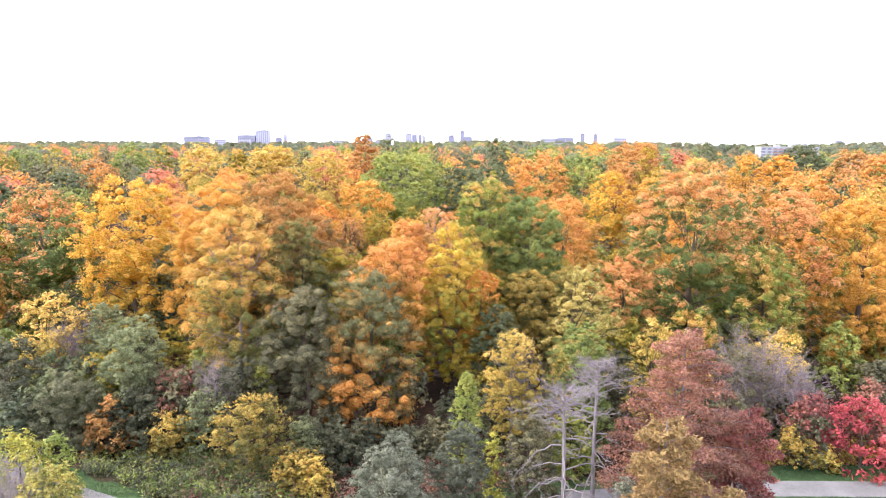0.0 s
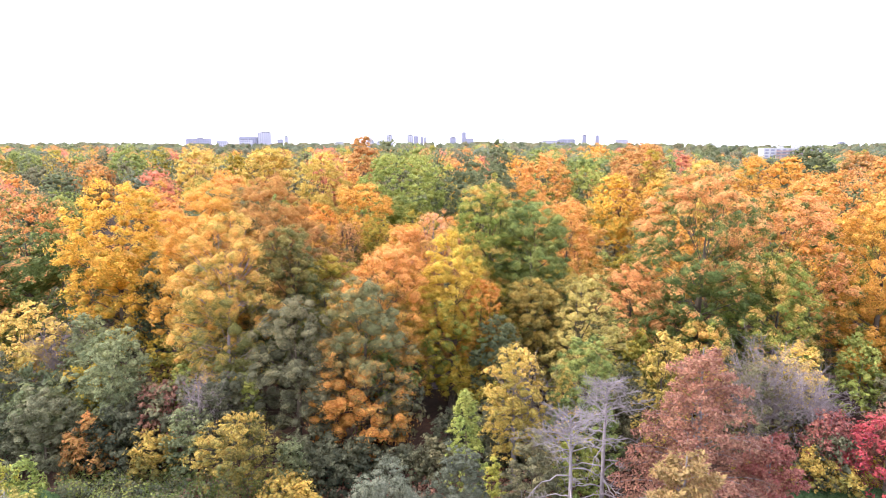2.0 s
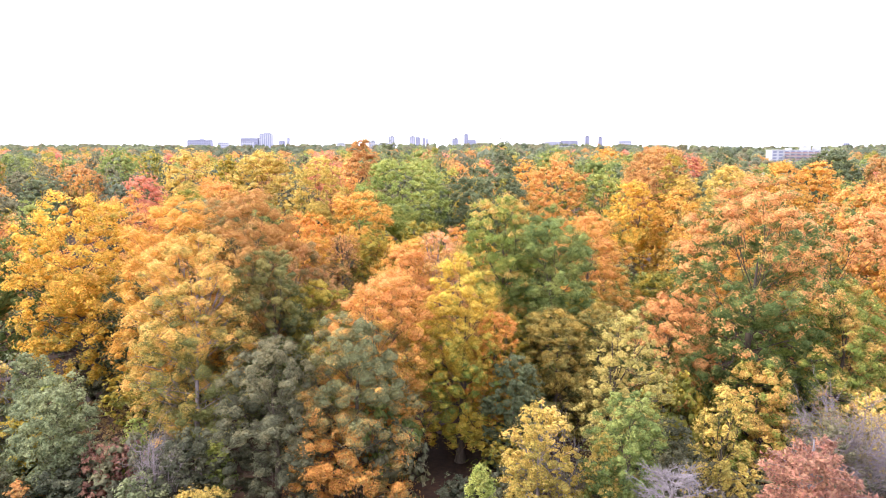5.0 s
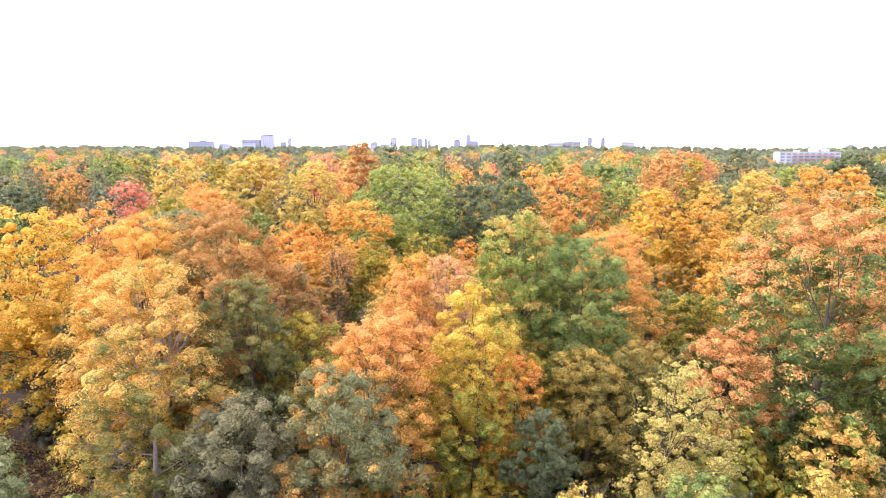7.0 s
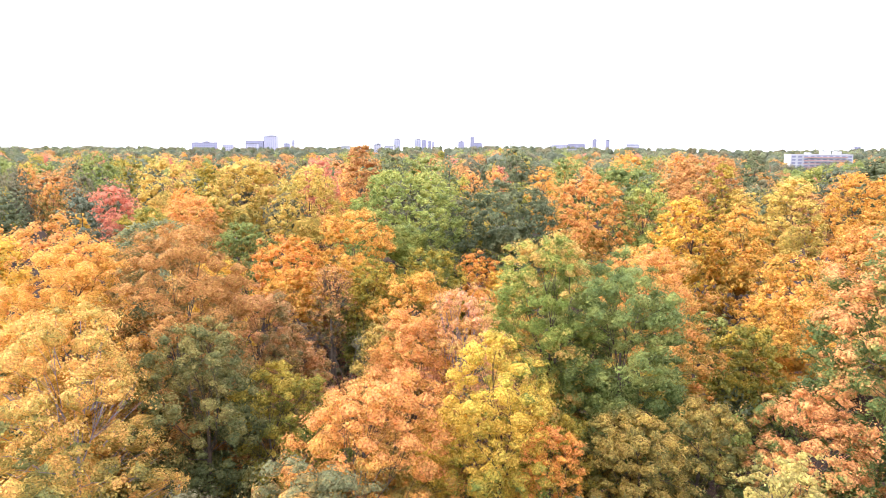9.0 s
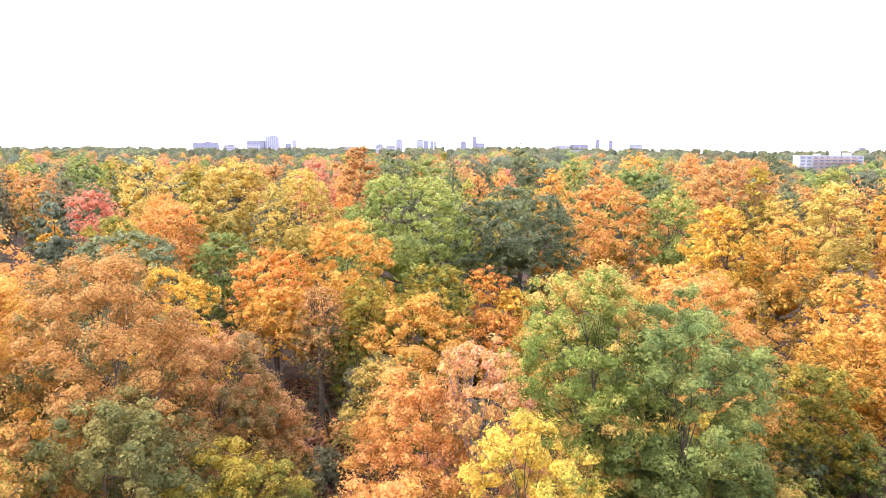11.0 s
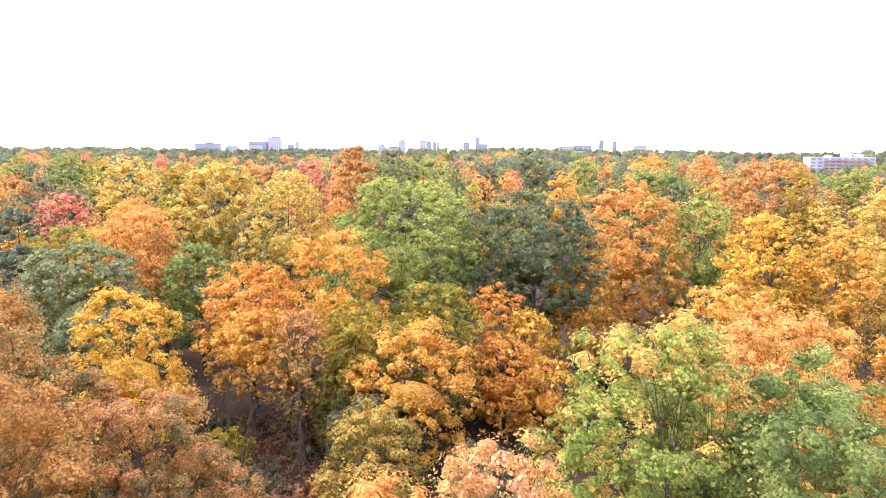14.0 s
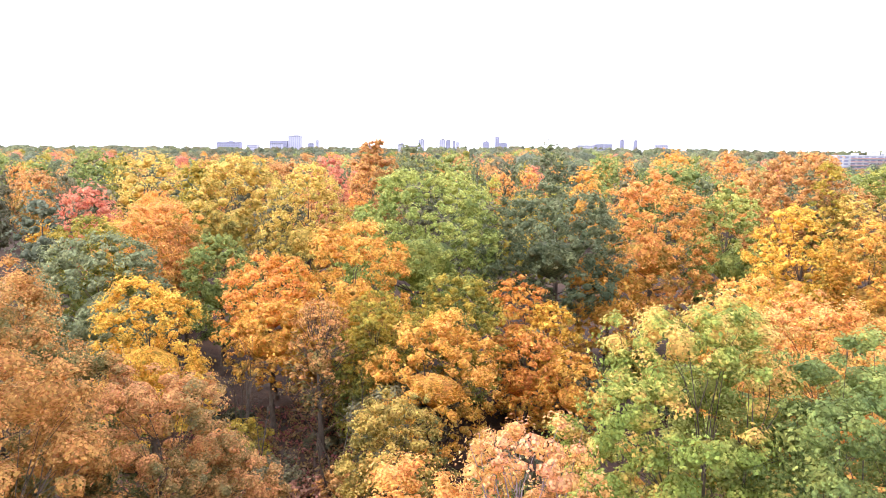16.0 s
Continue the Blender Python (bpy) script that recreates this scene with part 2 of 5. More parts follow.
WHITE_WALL = surface("white_render", [(0.1, (0.33, 0.32, 0.33)), (0.5, (0.39, 0.38, 0.39)), (0.95, (0.45, 0.44, 0.45))], 0.2, 1.5, 0.8, 0.1)
RED_BRICK = surface("red_brick", [(0.1, (0.28, 0.16, 0.14)), (0.5, (0.36, 0.22, 0.19)), (0.95, (0.43, 0.28, 0.25))], 0.3, 3.0, 0.9, 0.2)
SLATE = surface("dark_roofing", [(0.1, (0.06, 0.06, 0.07)), (0.5, (0.10, 0.10, 0.115)), (0.95, (0.16, 0.155, 0.17))], 0.2, 2.0, 0.85, 0.2)
GLASS, _N, _L = node_material("window_glass")
_p, _o = _N.new("ShaderNodeBsdfPrincipled"), _N.new("ShaderNodeOutputMaterial")
_p.inputs["Base Color"].default_value = (0.22, 0.22, 0.29, 1)
_p.inputs["Roughness"].default_value = 0.12
_L.new(_p.outputs[0], _o.inputs[0])
STEEL = surface("painted_steel", [(0.1, (0.35, 0.35, 0.38)), (0.9, (0.5, 0.5, 0.54))], 0.5, 3.0, 0.6, 0.05, metal=0.3)

# ---------------------------------------------------------------- mesh tools
def mesh_of(name, verts, quads, material, smooth=False):
    """A mesh of quads (or tris) from numpy arrays."""
    verts, quads = np.asarray(verts, np.float32), np.asarray(quads, np.int32)
    me = bpy.data.meshes.new(name)
    k = quads.shape[1]
    me.vertices.add(len(verts))
    me.vertices.foreach_set("co", verts.ravel())
    me.loops.add(quads.size)
    me.loops.foreach_set("vertex_index", quads.ravel())
    me.polygons.add(len(quads))
    me.polygons.foreach_set("loop_start", np.arange(0, quads.size, k, dtype=np.int32))
    me.polygons.foreach_set("use_smooth", np.full(len(quads), smooth))
    me.update(calc_edges=True)
    me.materials.append(material)
    return me


def part(name, mesh, parent, label=""):
    """One mesh object under a thing or a part."""
    ob = new(name, mesh)
    ob.parent = parent
    if label:
        tagged(ob, label)
    return ob


def thing(name, x, y, z, label, category, group="", kind="", turn=0.0):
    ob = new(name)
    ob.empty_display_size = 0.5
    ob.matrix_basis = pose(x, y, z, 0, 0, turn)
    return tagged(ob, label, category, group, kind)


def unit(v):
    return v / np.maximum(np.linalg.norm(v, axis=-1, keepdims=True), 1e-9)


class Tubes:
    """Gathers tapered, bending round limbs into one mesh."""

    def __init__(self):
        self.v, self.f, self.n = [], [], 0

    def add(self, pts, radii, sides=6):
        pts, radii = np.asarray(pts, float), np.asarray(radii, float)
        d = unit(np.gradient(pts, axis=0))
        ref = np.where(np.abs(d[:, 2:3]) > 0.9, np.array([[1.0, 0, 0]]), np.array([[0, 0, 1.0]]))
        a = unit(np.cross(d, ref))
        b = np.cross(d, a)
        th = np.arange(sides) * 2 * math.pi / sides
        ring = pts[:, None] + radii[:, None, None] * (a[:, None] * np.cos(th)[None, :, None] + b[:, None] * np.sin(th)[None, :, None])
        self.v.append(ring.reshape(-1, 3))
        m = len(pts)
        i, j = np.meshgrid(np.arange(m - 1), np.arange(sides), indexing="ij")
        q = np.stack([i * sides + j, i * sides + (j + 1) % sides, (i + 1) * sides + (j + 1) % sides, (i + 1) * sides + j], -1).reshape(-1, 4)
        self.f.append(q + self.n)
        self.n += m * sides

    def mesh(self, name, material):
        return mesh_of(name, np.concatenate(self.v), np.concatenate(self.f), material, True)


def bend(rng, a, b, sag=0.12, n=4):
    """A limb's line from a to b that first runs out and then rises."""
    a, b = np.asarray(a, float), np.asarray(b, float)
    t = np.linspace(0, 1, n)[:, None]
    length = np.linalg.norm(b - a)
    p = a + (b - a) * t + rng.normal(0, 0.05 * length, 3) * np.sin(math.pi * t)
    p[:, 2] -= (sag * length * np.sin(math.pi * t))[:, 0]
    return p


def leaf_quads(rng, pos, normal, size, long=1.0):
    """Folded kite-shaped leaves or sprays at pos, that face along normal."""
    n = len(pos)
    normal = unit(normal)
    side = unit(np.cross(normal, rng.normal(size=(n, 3))))
    fwd = np.cross(normal, side)
    s = size * rng.uniform(0.65, 1.35, (n, 1))
    fold = normal * s * rng.uniform(0.0, 0.22, (n, 1))
    v = np.empty((n, 4, 3), np.float32)
    v[:, 0] = pos - fwd * s * 0.55 * long
    v[:, 1] = pos + side * s * 0.42 - fold + fwd * s * 0.08
    v[:, 2] = pos + fwd * s * 0.6 * long
    v[:, 3] = pos - side * s * 0.42 - fold + fwd * s * 0.08
    return v


def leaf_tris(rng, pos, normal, size):
    """Three-cornered leaf sprays, for crowns farther off."""
    n = len(pos)
    normal = unit(normal)
    side = unit(np.cross(normal, rng.normal(size=(n, 3))))
    fwd = np.cross(normal, side)
    s = size * rng.uniform(0.7, 1.3, (n, 1))
    v = np.empty((n, 3, 3), np.float32)
    v[:, 0] = pos - side * s * 0.55 - fwd * s * 0.4
    v[:, 1] = pos + side * s * 0.55 - fwd * s * 0.4
    v[:, 2] = pos + fwd * s * 0.65
    return v


def profile(shape, u):
    """Half width of a crown, 0 to 1, at the height u, 0 to 1."""
    if shape == "cone":
        return np.clip(1.02 - u, 0.03, 1) ** 0.8 * np.clip(0.55 + 4 * u, 0, 1)
    if shape == "column":
        return np.sqrt(np.clip(1 - np.abs(2 * u - 0.8) ** 2.4 / 1.5, 0, 1)) * np.clip(1.12 - 0.55 * u, 0, 1)
    if shape == "dome":
        return np.sqrt(np.clip(1 - np.clip(u, 0, 1) ** 2.2, 0, 1)) * np.clip(0.8 + u, 0, 1)
    w = 0.40 if shape == "round" else 0.34
    x = np.where(u < w, (w - u) / w * 0.86, (u - w) / (1 - w))
    return np.sqrt(np.clip(1 - x ** 2, 0, 1))


_b = bmesh.new()
bmesh.ops.create_icosphere(_b, subdivisions=1, radius=1.0)
BALL_V = np.array([v.co[:] for v in _b.verts])
BALL_F = np.array([[v.index for v in f.verts] for f in _b.faces], dtype=np.int32)
_b.free()
OCTA_V = np.array([(1, 0, 0), (0, 1, 0), (-1, 0, 0), (0, -1, 0), (0, 0, 1), (0, 0, -1)], float)
OCTA_F = np.array([(0, 1, 4), (1, 2, 4), (2, 3, 4), (3, 0, 4), (1, 0, 5), (2, 1, 5), (3, 2, 5), (0, 3, 5)], dtype=np.int32)


def crown_clumps(rng, shape, radius, bottom, top, size):
    """Centres and outward ways of the leaf clumps: bough by bough, each bough a bulge of its own."""
    h = top - bottom
    if shape in ("cone", "column"):
        m = int(2.4 * radius * h / size ** 2) + 12
        u = 1 - rng.uniform(0, 1, m) ** 0.62 if shape == "cone" else rng.uniform(0, 1, m)
        a = rng.uniform(0, 2 * math.pi, m)
        wob = 1 + 0.16 * np.sin(3 * a + 9 * u) + 0.10 * np.sin(5 * a - 14 * u)
        r = radius * profile(shape, u) * wob * np.sqrt(rng.uniform(0.25, 1, m))
        c = np.stack([r * np.cos(a), r * np.sin(a), bottom + u * h], -1)
        return c, unit(np.stack([np.cos(a), np.sin(a), np.full(m, 0.45)], -1)), np.zeros((0, 3)), np.zeros(0)
    large = max(1.0, radius / 4.6)
    k = int(rng.integers(24, 30) * min(1.9, max(1.0, h / (2.3 * radius))) * large)
    golden = rng.uniform(0, 6.28) + np.arange(k) * 2.39996
    u = np.clip((np.arange(k) + 0.5) / k * 0.94 + rng.uniform(-0.05, 0.05, k), 0.03, 0.95)
    lr = radius / large ** 0.5 * rng.uniform(0.24, 0.44, k) * np.clip(1.12 - 0.25 * u, 0.5, 1.2)
    rr = np.maximum(radius * profile(shape, u) * rng.uniform(0.80, 1.13, k) - lr * 0.85, 0.02)
    centres = np.stack([rr * np.cos(golden), rr * np.sin(golden), bottom + np.clip(u * h, lr * 0.6, h - lr * 0.8)], -1)
    centres = np.concatenate([centres, [[rng.normal(0, 0.08) * radius, rng.normal(0, 0.08) * radius, top - 0.28 * radius]], [[0, 0, bottom + 0.45 * h]]])
    lr = np.concatenate([lr, [0.30 * radius], [0.60 * radius]])
    squash = 0.84
    out_c, out_n = [], []
    for i, (c, r) in enumerate(zip(centres, lr)):
        m = int(3.7 * (r / size) ** 2) + 3
        d = unit(rng.normal(size=(m, 3)))
        p = c + d * r * np.array([1, 1, squash]) * rng.uniform(0.84, 1.08, (m, 1))
        axis = np.array([c[0], c[1], 0.0])
        away = d @ (axis / max(np.linalg.norm(axis), 1e-6)) if np.linalg.norm(axis) > 0.12 * radius else np.ones(m)
        keep = (d[:, 2] > -0.7) & ((away > -0.12) | (d[:, 2] > 0.45))  # boughs bear their leaves on the outside
        if i == len(centres) - 1:
            keep &= False
        for j, (c2, r2) in enumerate(zip(centres, lr)):
            if j != i:
                keep &= np.linalg.norm((p - c2) / np.array([1, 1, squash]), axis=1) > 0.9 * r2
        out_c.append(p[keep])
        out_n.append(d[keep])
    return np.concatenate(out_c), np.concatenate(out_n), centres, lr


def crown_mesh(rng, shape, radius, bottom, top, leaf, hue, cover=1.0, clump=None, droop=0.0, long=1.0):
    """A crown of leafy tufts with an uneven outline: sprays of leaves over each tuft's cap, a twiggy leaf mass below them, and the
    inner mass of each bough. leaf: the size of a spray in metres. Also gives the boughs' middles."""
    size = clump or max(2.0 * leaf, min(0.165 * radius, 0.95))
    c, n, boughs, reach = crown_clumps(rng, shape, radius, bottom, top, size)
    drop = rng.uniform(0, 1, len(c)) > 0.10
    c, n = c[drop], n[drop]
    if shape not in ("cone", "column"):  # some shoots stand out of the outline
        stray = np.clip(rng.exponential(1.0, (len(c), 1)) - 0.7, 0, 2.2) * radius * (0.09 if shape == "dome" else 0.04)
        c = c + stray * unit(n * np.array([1, 1, 0.6]) + np.array([0, 0, 0.5]))
    per = max(4, int((2.05 if leaf < 0.2 else 2.65 if leaf < 0.4 else 2.2) * cover * (size / leaf) ** 2))
    m = len(c)
    csize = size * np.clip(rng.lognormal(-0.12, 0.32, m), 0.4, 1.5)
    flat = np.array([1.0, 1.0, 0.66])
    d = unit(rng.normal(size=(m, per, 3)) + 0.7 * n[:, None] + np.array([0, 0, 0.5]))
    along = unit(rng.normal(size=(m, 3)) * np.array([1, 1, 0.5]))  # every tuft is longer one way, and loose at its rim
    d = d + along[:, None] * (np.sum(d * along[:, None], -1) * rng.uniform(0, 0.6, (m, 1)))[..., None]
    rim = 0.62 + 0.46 * rng.uniform(0, 1, (m, per, 1)) ** 1.2 + 0.13 * np.clip(rng.exponential(1.0, (m, per, 1)) - 1.2, 0, 2.5)
    pos = c[:, None] + d * rim * csize[:, None, None] * flat
    sag = droop + 0.16
    pos[..., 2] -= sag * np.sum(d[..., :2] ** 2, axis=-1) * csize[:, None]
    nor = d * np.array([1, 1, 1.3]) + 0.5 * n[:, None] + np.array([0, 0, 0.25]) + 0.45 * rng.normal(size=(m, per, 3))
    pos, nor = pos.reshape(-1, 3), nor.reshape(-1, 3)
    ok = pos[:, 2] > 0.05
    if leaf < 0.3 or long != 1.0:
        v = leaf_quads(rng, pos[ok], nor[ok], leaf, long)
        first = np.arange(len(v), dtype=np.int32)[:, None] * 4
        q = np.concatenate([first + [0, 1, 2], first + [0, 2, 3]])
    else:
        v = leaf_tris(rng, pos[ok], nor[ok], leaf)
        q = np.arange(len(v) * 3, dtype=np.int32).reshape(-1, 3)
    v = v.reshape(-1, 3)
    inner = len(q) + (len(c) * len(OCTA_F) if leaf < 0.46 else 0) + (len(boughs) * len(BALL_F) if leaf < 0.25 and long == 1.0 else 0)  # from here on, the deep leaf mass
    cores = [(c, csize * (0.45 if long > 1 else min(0.76 if leaf < 0.24 else 0.70, 0.34 + 0.42 * cover)), flat, OCTA_V, OCTA_F)] if leaf < 0.46 else []
    if len(boughs) and long == 1.0:
        cores.append((boughs[:-1], reach[:-1] * (0.55 if leaf < 0.24 else 0.34 if leaf < 0.4 else 0.60), np.array([1, 1, 0.76]), BALL_V, BALL_F))
        cores.append((boughs[-1:], reach[-1:] * (0.7 if leaf < 0.25 else 0.95), np.array([1, 1, 0.31 * (top - bottom) / max(radius, 0.1)]), BALL_V, BALL_F))
    for mid, wide, form, bv, bf in cores:
        lumps = mid[:, None] + bv[None] * wide[:, None, None] * form * rng.uniform(0.6, 1.15, (len(mid), len(bv), 1))
        lumps[..., 2] = np.maximum(lumps[..., 2], 0.04)
        base = len(v) + np.arange(len(mid))[:, None, None] * len(bv)
        v = np.concatenate([v, lumps.reshape(-1, 3)])
        q = np.concatenate([q, (base + bf[None]).reshape(-1, 3)])
    me = mesh_of("crown", v, q, leaves(hue, leaf), True)
    me.materials.append(leaves(hue, leaf, True))
    me.polygons.foreach_set("material_index", (np.arange(len(q)) >= inner).astype(np.int32))
    return me, boughs, c


def wood_mesh(rng, height, trunk_r, bottom, boughs, clumps, material, detail, twigs=0, lean=0.04):
    """Trunk, limbs to the boughs and twigs into the leaf clumps."""
    t = Tubes()
    tip = np.array([rng.normal(0, lean) * height, rng.normal(0, lean) * height, height])
    zs = np.array([0, 0.02, 0.1, 0.3, 0.55, 0.8, 1.0])
    line = tip * zs[:, None] + np.sin(zs * 4)[:, None] * np.array([rng.normal(0, 0.15), rng.normal(0, 0.15), 0]) * (zs * (1 - zs))[:, None] * 4
    line[:, 2] = zs * height
    t.add(line, trunk_r * np.array([1.6, 1.25, 1.0, 0.85, 0.6, 0.35, 0.06]), 8 if detail else 5)

    def on_trunk(z):
        return np.array([np.interp(z, line[:, 2], line[:, i]) for i in range(3)])

    if detail:
        ends = []
        for b in boughs[::2]:
            z0 = max(0.12 * height, min(b[2] - 0.5 * math.hypot(b[0], b[1]), 0.8 * height))
            p = bend(rng, on_trunk(z0), b, 0.05, 5)
            r0 = trunk_r * 0.32 * (1.1 - z0 / height)
            t.add(p, r0 * np.array([1, 0.8, 0.62, 0.45, 0.25]), 5)
            ends.append((p, r0))
        if detail > 1 and ends:
            step = max(1, len(clumps) // (60 if detail < 3 else 110))
            for c in clumps[::step]:
                p, r0 = min(ends, key=lambda e: float(np.linalg.norm(e[0][-1] - c)))
                t.add(bend(rng, p[int(rng.integers(2, 4))], c, 0.0, 4), r0 * np.array([0.34, 0.22, 0.14, 0.05]) + 0.006, 3)
    for _ in range(twigs):
        if len(clumps):
            c = clumps[int(rng.integers(len(clumps)))]
            a = on_trunk(min(0.85 * height, max(0.25 * height, c[2] - 0.6 * math.hypot(c[0], c[1]))))
            mid = a + (c - a) * rng.uniform(0.45, 0.7)
            t.add(bend(rng, mid, c * 1.01 + rng.normal(0, 0.22, 3), -0.04, 4), np.array([0.036, 0.026, 0.016, 0.006]), 3)
    return t.mesh("trunk", material)


TREE_COUNT = [0]


def plant(name, x, y, top, radius, bottom, hue, leaf, label, category="tree", shape="round", cover=1.0, group="", detail=1, bark=None,
          trunk=None, twigs=0, droop=0.0, clump=None, long=1.0, lean=0.04):
    """One tree or shrub, with its trunk and limbs and its crown."""
    TREE_COUNT[0] += 1
    rng = np.random.default_rng(1000 + TREE_COUNT[0])
    ob = thing(name, x, y, 0.0, label, category, group, turn=float(rng.uniform(0, 360)) if shape != "x" else 0)
    if leaf <= 0.20:
        leaf = 0.85 * leaf
    if leaf >= 0.4:
        leaf, cover = 0.82 * leaf, 0.9 * cover
    me, boughs, clumps = crown_mesh(rng, shape, radius, bottom, top, leaf, hue, cover, clump, droop, long)
    wood = wood_mesh(rng, top * (0.74 if shape != "cone" else 0.97), trunk or max(0.05, 0.021 * top), bottom, boughs, clumps, bark or BARK, detail, twigs, lean)
    part("trunk", wood, ob)
    part("crown", me, ob)
    return ob


def feathered(name, x, y, top, radius, hue, label, limbs=90, per=150, spray=0.15, low=0.06, full=0.8, sag=0.3, category="tree"):
    """A feathery conifer: pale limbs in whorls, each with a fan of fine drooping sprays, so that the stem shows through."""
    TREE_COUNT[0] += 1
    rng = np.random.default_rng(1000 + TREE_COUNT[0])
    ob = thing(name, x, y, 0, label, category)
    wood = Tubes()
    zs = np.linspace(0, 1, 8)
    stem = np.stack([0.14 * np.sin(2.5 * zs + x), 0.1 * np.sin(3 * zs), zs * top * 0.98], -1)
    wood.add(stem, np.interp(zs, [0, 0.08, 1], [0.026, 0.018, 0.002]) * top, 8)
    pos, nor = [], []
    for i in range(limbs):
        u = low + (0.97 - low) * (i + 0.5) / limbs
        a = i * 2.39996 + rng.uniform(-0.5, 0.5)
        start = np.array([np.interp(u, zs, stem[:, k]) for k in range(3)])
        ln = radius * max(0.05, (1.03 - u)) ** full * rng.uniform(0.68, 1.12) * min(1.0, 0.6 + 2.5 * u)
        out, side = np.array([math.cos(a), math.sin(a), 0]), np.array([-math.sin(a), math.cos(a), 0])
        w = np.linspace(0, 1, 6)
        line = start + np.outer(w, out) * ln + np.outer(0.12 * np.sin(3 * w + a) * ln, side)
        line[:, 2] += ln * ((0.18 + 0.5 * u) * w - sag * w ** 2)
        wood.add(line, np.interp(w, [0, 1], [0.005 * top * (1.1 - u), 0.006]), 4)
        n = int(per * (0.15 + ln / radius))
        f = rng.uniform(0.22, 1.0, n) ** 0.8
        q = np.stack([np.interp(f, w, line[:, k]) for k in range(3)], -1)
        across = rng.uniform(-1, 1, n) * (0.34 * ln * np.clip(1.25 - f, 0, 0.8) + 0.12)
        q = q + across[:, None] * side + np.stack([rng.normal(0, 0.08, n), rng.normal(0, 0.08, n), rng.normal(-0.05, 0.10, n) - 0.25 * np.abs(across)], -1)
        pos.append(q)
        nor.append(np.tile(0.3 * out + np.array([0, 0, 0.7]), (n, 1)) + rng.normal(0, 0.5, (n, 3)))
    pos, nor = np.concatenate(pos), np.concatenate(nor)
    ok = pos[:, 2] > 0.1
    v = leaf_quads(rng, pos[ok], nor[ok], spray, 1.7)
    part("trunk", wood.mesh("trunk", PALE_BARK), ob, "pale stem and limbs")
    part("crown", mesh_of("crown", v.reshape(-1, 3), np.arange(len(v) * 4).reshape(-1, 4), leaves(hue, 0.2)), ob)
    return ob


def dead_tree(x, y, height, spread, label):
    """A dead conifer: a pale stem, long bare limbs below and a dense fan of twigs at the top."""
    TREE_COUNT[0] += 1
    rng = np.random.default_rng(1000 + TREE_COUNT[0])
    ob = thing("dead_tree", x, y, 0, label, "tree", "dead conifers by the path")
    t = Tubes()
    zs = np.linspace(0, 1, 9)
    stem = np.stack([0.25 * np.sin(2.2 * zs + x), 0.2 * np.sin(3 * zs + y), zs * height], -1)
    t.add(stem, np.interp(zs, [0, 0.1, 0.8, 1], [0.21, 0.17, 0.09, 0.02]), 9)
    part("trunk", t.mesh("trunk", PALE_BARK), ob)
    b = Tubes()
    low, fan = 11, 30
    for i in range(low + fan):
        top = i >= low
        u = 0.80 + 0.19 * ((i - low) / fan) if top else 0.42 + 0.36 * i / low
        a = i * 2.39996 + x + rng.uniform(-0.5, 0.5)
        start = np.array([np.interp(u, zs, stem[:, k]) for k in range(3)])
        ln = spread * (rng.uniform(0.35, 0.95) * (1.25 - 4.2 * (u - 0.80)) if top else rng.uniform(0.7, 1.3))
        s = np.linspace(0, 1, 9)
        curve = start + np.outer(s, [math.cos(a), math.sin(a), 0]) * ln
        rise = rng.uniform(0.15, 0.75) if top else rng.uniform(0.0, 0.45)
        curve[:, 2] += ln * (rise * s - (0.12 if top else rng.uniform(0.3, 0.8)) * s ** 2)
        side = np.array([-math.sin(a), math.cos(a), 0])
        crook = np.cumsum(rng.normal(0, 0.045 * ln, 9)) * s
        curve += np.outer(crook, side)
        curve[2:, 2] += rng.normal(0, 0.025 * ln, 7)
        b.add(curve, np.interp(s, [0, 1], [0.036 if top else 0.052, 0.010]), 5)
        for k in range(int(rng.integers(9, 16)) if top else int(rng.integers(7, 12))):
            w = rng.uniform(0.3 if top else 0.5, 1.0)
            p = np.array([np.interp(w, s, curve[:, j]) for j in range(3)])
            way = np.array([math.cos(a), math.sin(a), 0]) * rng.uniform(0.3, 0.9) + side * rng.choice([-1, 1]) * rng.uniform(0.3, 1) + np.array([0, 0, rng.uniform(-0.25, 0.6) if top else rng.uniform(-0.5, 0.35)])
            far = spread * rng.uniform(0.14, 0.34)
            q = p + np.outer(np.linspace(0, 1, 5), way) * far
            q[1:4] += rng.normal(0, 0.07 * far, (3, 3))
            b.add(q, np.array([0.016, 0.014, 0.011, 0.008, 0.005]), 3)
            for _ in range(2):
                g = p + way * far * rng.uniform(0.3, 0.8)
                b.add(np.array([g, g + unit(way + rng.normal(0, 0.6, 3)) * far * 0.5]), np.array([0.010, 0.004]), 3)
    part("crown", b.mesh("crown", PALE_BARK), ob, "bare crooked branches and twigs")
    return ob


